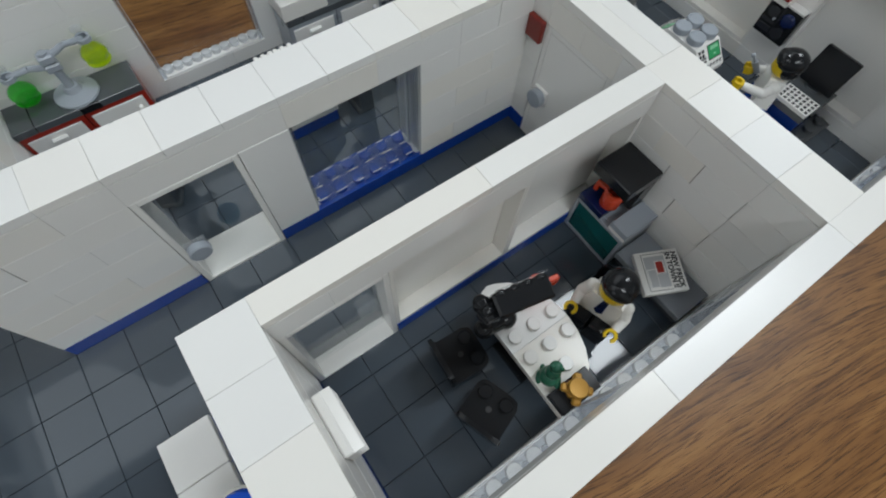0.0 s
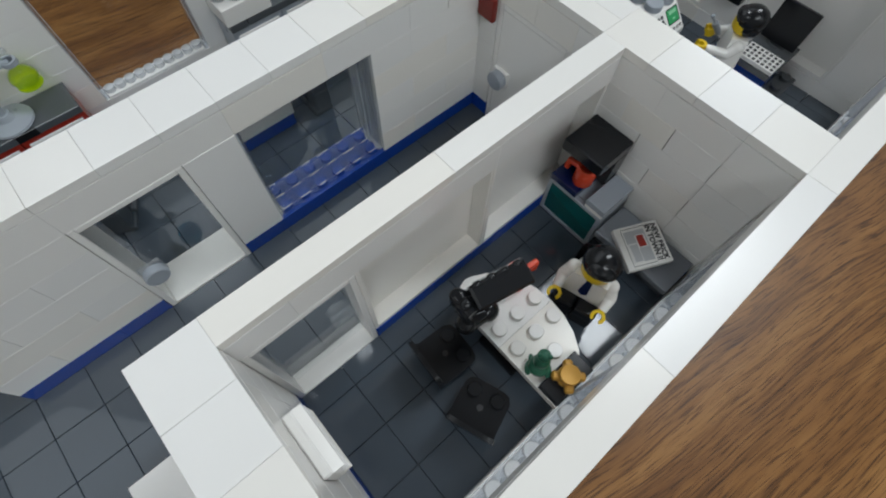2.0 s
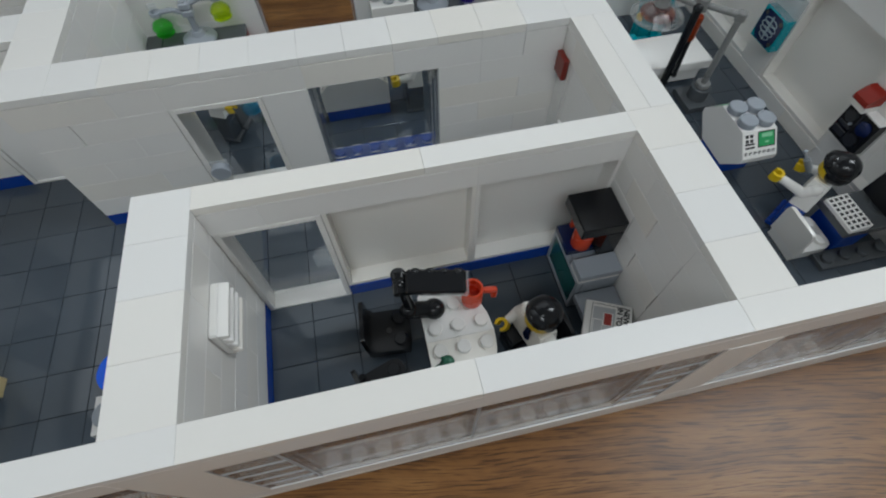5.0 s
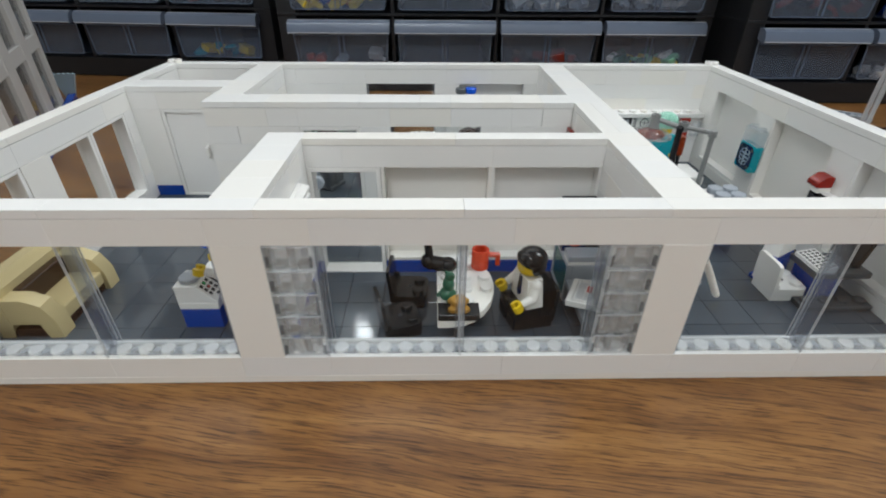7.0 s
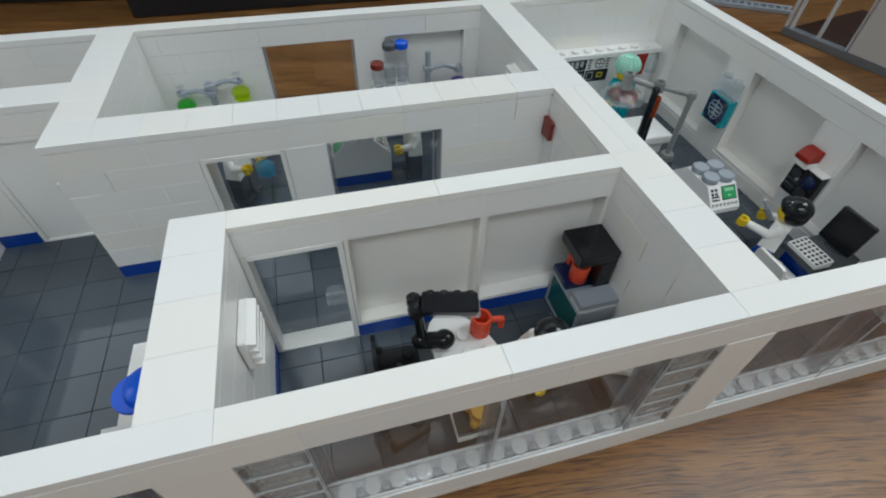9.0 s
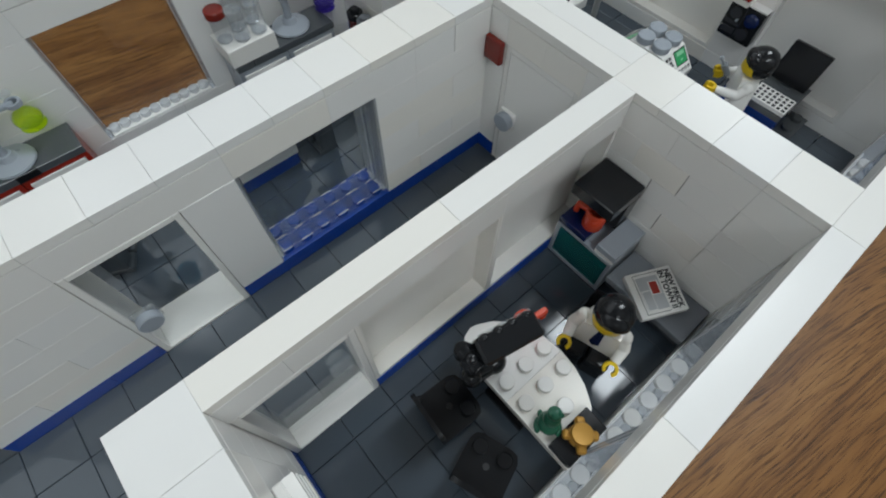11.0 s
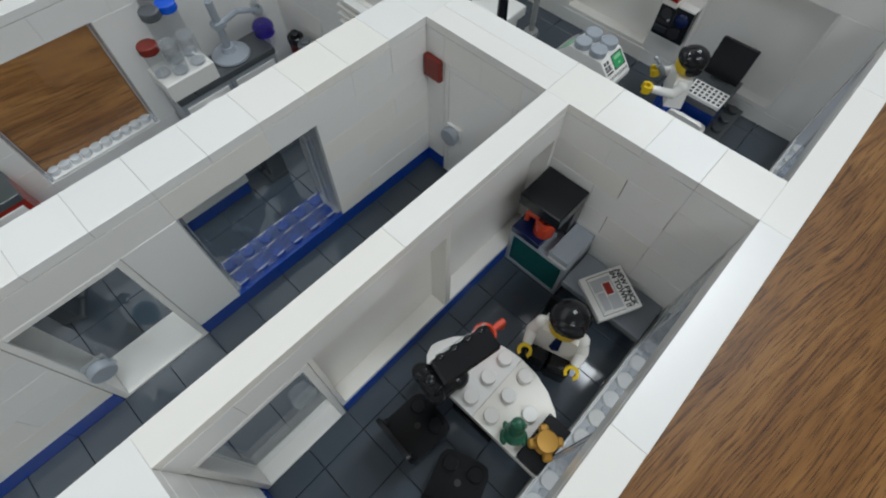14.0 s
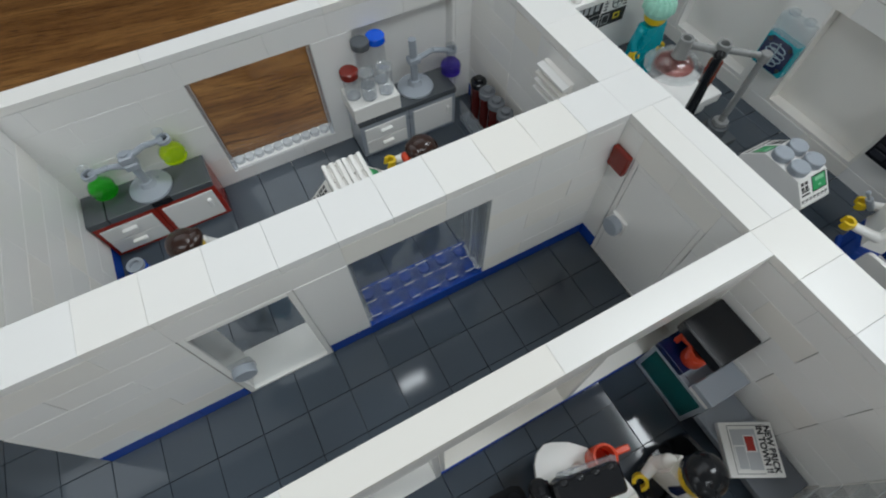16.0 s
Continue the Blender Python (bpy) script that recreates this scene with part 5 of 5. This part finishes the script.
gr = thing("bottle_holder", "pale holder for gas bottles by the laboratory wall", "holder", 7.1, 23.2, FLOOR)
part("plate", Solid(LGREY).box(-0.75, 0.85, -1.95, 1.95, 0.0, 0.4, 0.03), gr, "grey plate")
part("front", Solid(HAZE).box(-0.8, -0.68, -1.9, 1.9, 0.4, 1.6, 0.02), gr, "pale clear front")
for k in range(4):
    gb = thing("gas_bottle", "dark red gas bottle with a " + ("black" if k == 0 else "grey") + " cap", "gas bottle", 7.2, 24.6 - k * 0.95, FLOOR + 0.4, 0, "gas bottles")
    part("cylinder", Solid(GASRED).cyl(0, 0, 0, 2.3, 0.42, 18, 0.06), gb)
    part("cap", (Solid(BLACK) if k == 0 else Solid(MID_GREY)).cyl(0, 0, 2.3, 2.7, 0.46, 20, 0.05).cyl(0, 0, 2.68, 2.9, 0.26, 14, 0.04), gb, "round cap")
stool = Solid(BLUE).cyl(0, 0, 0, 0.8, 0.45, 18).use(LGREY).lathe([(0.40, 0.8), (0.42, 1.0), (0.25, 1.0), (0.25, 0.85)], 0, 0, 0, 18)
whole("floor_canister", stool, "small blue canister with a grey ring on the floor", "canister", -13.0, 23.4, FLOOR)

# ---- things behind and beside the model on the table ----
def drawer_cabinet(label, x, y, turn, columns, rows, seed, known, pitch=14.3):
    rnd = random.Random(seed)
    c = thing("drawer_cabinet", label, "drawer cabinet", x, y, 0, turn, "parts drawer cabinets")
    wide, high = columns * pitch + 2.6, 3.2 + rows * 7.35
    part("plinth", Solid(CASE_BLACK).box(0, wide, 1.6, 24, 0.0, 2.9, 0.15), c)
    part("back_panel", Solid(CASE_BLACK).box(0.1, wide - 0.1, 23, 24, 2.9, high, 0.1), c)
    for k in range(columns + 1):
        e, h = 1.3 + k * pitch, 1.25 if k in (0, columns) else 0.25
        part("side_panel" if h > 1 else "divider", Solid(CASE_BLACK).box(e - h, e + h, 1.8, 23, 2.9, high, 0.08), c)
    for r in range(1, rows + 1):
        part("shelf", Solid(CASE_BLACK).box(0.02, wide - 0.02, 1.65, 22.98, 2.9 + r * 7.35 - 0.35, 2.9 + r * 7.35 + 0.05, 0.08), c)
    body, lip = DRAWER
    for k in range(columns):
        for r in range(rows):
            m = at(1.3 + (k + 0.5) * pitch, 0, 3.35 + r * 7.35)
            d = part("drawer", body, c, "smoky clear plastic drawer", m)
            part("handle_lip", lip, d, "frosted handle lip")
            style = CONTENTS[known[r][k]] if r < len(known) else rnd.choice(CONTENTS)
            if not style:
                continue
            if style[1] == 1:
                t = Solid(style[0])
                tm = Matrix.Translation((2.0, 2.6, 0.2)) @ Matrix.Rotation(radians(14), 4, "X")
                t.box(-3.6, 3.6, 0, 0.5, 0, 4.6, 0.05, tm)
                for a in range(14):
                    t.ball(-3.2 + (a % 7) * 1.05, -0.02, 1.0 + (a // 7) * 1.3, 0.3, 0.12, 0.3, 8, 5, tm)
                part("studded_plate", t, d, "pale studded plate standing in the drawer")
                continue
            for n in range(style[1]):
                piece = Solid(style[2 + n % (len(style) - 2)])
                w, dd, hh = rnd.uniform(0.8, 2.2), rnd.uniform(0.7, 1.8), rnd.uniform(0.4, 1.2)
                px, py, pz = rnd.uniform(-5.0, 5.0), rnd.uniform(2.0, 4.5), rnd.uniform(0.2, 2.6 if style[1] > 40 else 1.2)
                tm = Matrix.Translation((px * U, py * U, pz * U)) @ Euler((rnd.uniform(-0.6, 0.6), rnd.uniform(-0.6, 0.6), rnd.uniform(0, 3))).to_matrix().to_4x4()
                if style[1] > 40:
                    part("ring_piece", piece.lathe([(0.42, 0), (0.42, 0.5), (0.25, 0.5), (0.25, 0.2)], n=10), d, m=tm)
                else:
                    part("toy_piece", piece.box(-w / 2, w / 2, -dd / 2, dd / 2, 0, hh, 0.04), d, m=tm)
    return c


FROST = clear("frosted_lip", (0.55, 0.60, 0.70), 0.20, 1.6, 0.52, (0.22, 0.27, 0.36))
DARKCLEAR = clear("dark_clear_drawer", (0.88, 0.90, 0.93), 0.16, 1.1, 0.14, (0.30, 0.38, 0.52))
DRAWER_EDGE = clear("drawer_edge", (0.6, 0.66, 0.75), 0.15, 1.4, 0.45, (0.26, 0.32, 0.42))
dw = Solid(DARKCLEAR)
dw.prism([(-5.9, 0.0), (5.9, 0.0), (6.25, 0.3), (6.62, 5.9), (-6.62, 5.9), (-6.25, 0.3)], 1.2, 1.35, "xz")
dw.box(-6.0, 6.0, 1.35, 20, 0.0, 0.12)
dw.use(DRAWER_EDGE).box(-0.42, -0.26, 1.1, 1.2, 0.2, 4.2).box(0.26, 0.42, 1.1, 1.2, 0.2, 4.2).box(-6.45, 6.45, 1.12, 1.2, 4.15, 4.27)
for side in (-1, 1):
    dw.prism([(side * 5.9, 0.0), (side * 5.78, 0.12), (side * 6.12, 0.36), (side * 6.48, 5.9), (side * 6.62, 5.9), (side * 6.25, 0.3)], 1.1, 1.2, "xz")
dw.box(-5.85, 5.85, 1.1, 1.2, 0.0, 0.12)
lp = Solid(FROST)
lp.prism([(-0.5, 4.75), (-0.34, 4.62), (-0.2, 4.75), (0.2, 5.5), (1.2, 5.9), (1.2, 6.2), (0.4, 6.2), (-0.15, 5.9), (-0.45, 5.3)], -6.7, 6.7, "yz")
for side in (-6.8, 6.7):
    lp.prism([(-0.5, 4.75), (-0.3, 4.55), (1.2, 4.9), (1.2, 6.2), (0.4, 6.2), (-0.15, 5.9), (-0.45, 5.3)], side, side + 0.1, "yz")
# pale bars paint the highlights on the lip's lower and upper edge
lp.use(RIM).box(-6.72, 6.72, -0.56, -0.46, 4.66, 4.78).box(-6.72, 6.72, 0.3, 0.42, 6.18, 6.24)
DRAWER = (dw.mesh("drawer"), lp.mesh("handle_lip"))
CONTENTS = [(YELLOW, 16, YELLOW, YELLOW, BLUE, RED), (), (LGREY, 22, LGREY, CONCRETE), (CONCRETE, 90, CONCRETE, LGREY), (WHITE, 6, WHITE, LGREY, CORAL),
            (), (GREEN, 24, GREEN, YELLOW, GREEN, PRINT_PALE, WHITE), (DKRED, 12, DKRED, BROWN), (DGREY, 18, DGREY, LGREY), (YELLOW, 12, YELLOW, TEAL, YELLOW, TEAL), (CONCRETE, 1, CONCRETE), (BRIGHT_BLUE, 30, BRIGHT_BLUE, BLUE)]
drawer_cabinet("black cabinet of clear parts drawers behind the model", -22.2, 54.0, 0, 4, 3, 5, ((4, 1, 7, 6), (0, 1, 2, 3)))
drawer_cabinet("black cabinet of clear parts drawers standing further back", -84.5, 66.5, -6, 4, 3, 11, ((8, 1, 1, 9), (1, 1, 10, 7)))
drawer_cabinet("black cabinet of clear parts drawers standing further forward", 38.8, 48.2, -1, 3, 3, 8, ((1, 2, 1), (7, 11, 1)))

# pale brick tower beside the model
tw = thing("toy_tower", "pale grey brick-built tower with tall clear windows", "toy building", -47.9, 32.3, 0, 26.8)
s = Solid(CONCRETE)
rows_z = [(0.6, 7.4), (8.8, 14.7), (16.4, 22.2)]
cols = [9.3, 0.8, -7.7]
s.box(-6, 5.6, -11.5, 13.2, 0, 0.4)
edges = [13.2] + [v for c in cols for v in (c + 2.7, c - 2.7)] + [-11.5]
for a, b in zip(edges[0::2], edges[1::2]):
    s.box(5.2, 6.0, b, a, 0.4, 24, 0.04)
zz = [0.4] + [v for r in rows_z for v in r] + [24]
for c in cols:
    for a, b in zip(zz[0::2], zz[1::2]):
        if b > a + 0.01:
            s.box(5.25, 5.95, c - 2.7, c + 2.7, a, b)
s.box(-6, 5.2, 12.6, 13.2, 0.4, 24, 0.04).box(-6, 5.2, -11.5, -10.9, 0.4, 24, 0.04).box(-6, -5.4, -10.9, 12.6, 0.4, 24, 0.04)
part("wall", s, tw)
pane = Solid(TINT).box(5.5, 5.62, -2.68, 2.68, 0, 1).mesh("pane")
for c in cols:
    for a, b in rows_z:
        p = part("window", pane, tw, "pale clear window", at(0, c, a))
        p.scale = (1, 1, b - a)
part("floor_slab", Solid(CONCRETE).box(-5.4, 5.2, -10.9, 12.6, 7.6, 8.4).box(-5.4, 5.2, -10.9, 12.6, 14.9, 15.7), tw)
part("parapet", Solid(CONCRETE).box(5.1, 6.1, -11.5, 13.2, 24.0, 24.8, 0.05), tw)
for k, mt in enumerate((YELLOW, BLUE, DKRED, YELLOW)):
    part("furniture", Solid(mt).box(2.6, 4.6, 8.5 - 5.0 * k, 11.0 - 5.0 * k, 0.4, 1.6, 0.05), tw, "coloured brick seen through the windows")
part("base_strip", Solid(BLUE).box(6.12, 7.0, -8.0, 16.6, 0.0, 0.9, 0.04), tw, "dark blue strip along the foot")
fan_top = [(-1.45 + k * 0.1, 3.3 + 0.16 * abs(math.sin(math.radians(k * 31)))) for k in range(30)]
whole("shell_piece", Solid(ICE).prism([(0.45, 0.0), (-0.45, 0.0)] + fan_top, -0.2, 0.2, "xz"), "pale ice-blue fan-shaped piece standing on the table", "toy brick", -49.9, 50.3, 0, 8)

# grey ladder and pale glazed building to the other side
ld = thing("toy_ladder", "light grey plastic ladder lying across the table", "toy ladder", 48.2, 45.2, 0.0, -34)
part("rail", Solid(LGREY).box(-6.2, 6.2, -0.95, -0.65, 0.0, 0.5, 0.05), ld)
part("rail", Solid(LGREY).box(-6.2, 6.2, 0.65, 0.95, 0.0, 0.5, 0.05), ld)
rung = Solid(LGREY).box(-0.14, 0.14, -0.65, 0.65, 0.1, 0.4, 0.03).mesh("rung")
for k in range(15):
    part("rung", rung, ld, m=at(-5.9 + k * 0.84, 0, 0))
rb = thing("toy_glass_building", "pale brick-built house with tall clear panes", "toy building", 56.0, 30.0, 0, 12)
part("base", Solid(MID_GREY).box(-7, -6, -14, 8.5, 0, 0.8, 0.04), rb, "grey base strip")
part("inner_floor", Solid(BROWN).box(-5.98, 8, -13.3, 8.5, 0, 0.4, 0.03), rb, "dark brown floor plates")
part("side_wall", Solid(CONCRETE).box(-6.4, 8, -14, -13.4, 0.0, 15, 0.04), rb)
part("top_beam", Solid(CONCRETE).box(-7, -6, -14, 8.5, 14, 15.0, 0.04), rb)
part("wall", Solid(CONCRETE).box(-7, -6.4, -14, 1.2, 0.8, 14, 0.04), rb, "pale grey brick wall")
part("pillar", Solid(RIM).box(-7, -6.4, 8.3, 8.5, 0.8, 14, 0.04), rb, "clear corner edge")
f = Solid(RIM)
for k in (1.4, 4.6, 7.7):
    f.box(-7.0, -6.3, k, k + 0.16, 0.8, 14, 0.02)
w = part("window_frame", f, rb, "pale clear upright edges")
no_shade(part("pane", Solid(GLASS).box(-6.95, -6.8, 1.3, 8.0, 0.8, 14), w, "clear pane"))

# ---- floor tiles ----
floor = new("floor", Solid(DGREY).box(-22.9, 22.9, 1.1, 26.9, 0.396, 0.42).mesh("floor"))
tagged(floor, "glossy dark grey two-stud floor tiles with fine joints", "floor", kind="structure")
tile_mesh = Solid(TILE).box(-0.989, 0.989, -0.989, 0.989, 0.0, 0.4, 0.016).mesh("floor_tile")
long_mesh = Solid(TILE).box(-0.989, 0.989, -1.989, 1.989, 0.0, 0.4, 0.016).mesh("floor_tile")
half_mesh = Solid(TILE).box(-0.486, 0.486, -0.978, 0.978, 0.0, 0.4, 0.03).mesh("floor_tile")
tilt = random.Random(3)
for i in range(-12, 12):
    for j in range(13):
        x, y = i * 2 + 1, 2 + j * 2
        edge = -1 if i == -12 else (1 if i == 11 else 0)
        inside = [(-16, 8, 15, 17), (-16, -14, 17, 27), (8, 10, 1, 27), (-10, -8, 1, 9)]
        if any(x0 <= x - 0.9 and x + 0.9 <= x1 and y0 <= y - 0.9 and y + 0.9 <= y1 for x0, x1, y0, y1 in inside):
            continue
        long = -14 < x < 8 and y in (24, 26)
        if long and y == 26:
            continue
        m = pose((x - edge * 0.5) * U, (y + (1 if long else 0)) * U, 0.4 * U, tilt.uniform(-0.25, 0.25), tilt.uniform(-0.25, 0.25), 0)
        part("floor_tile", half_mesh if edge else (long_mesh if long else tile_mesh), floor, m=m)
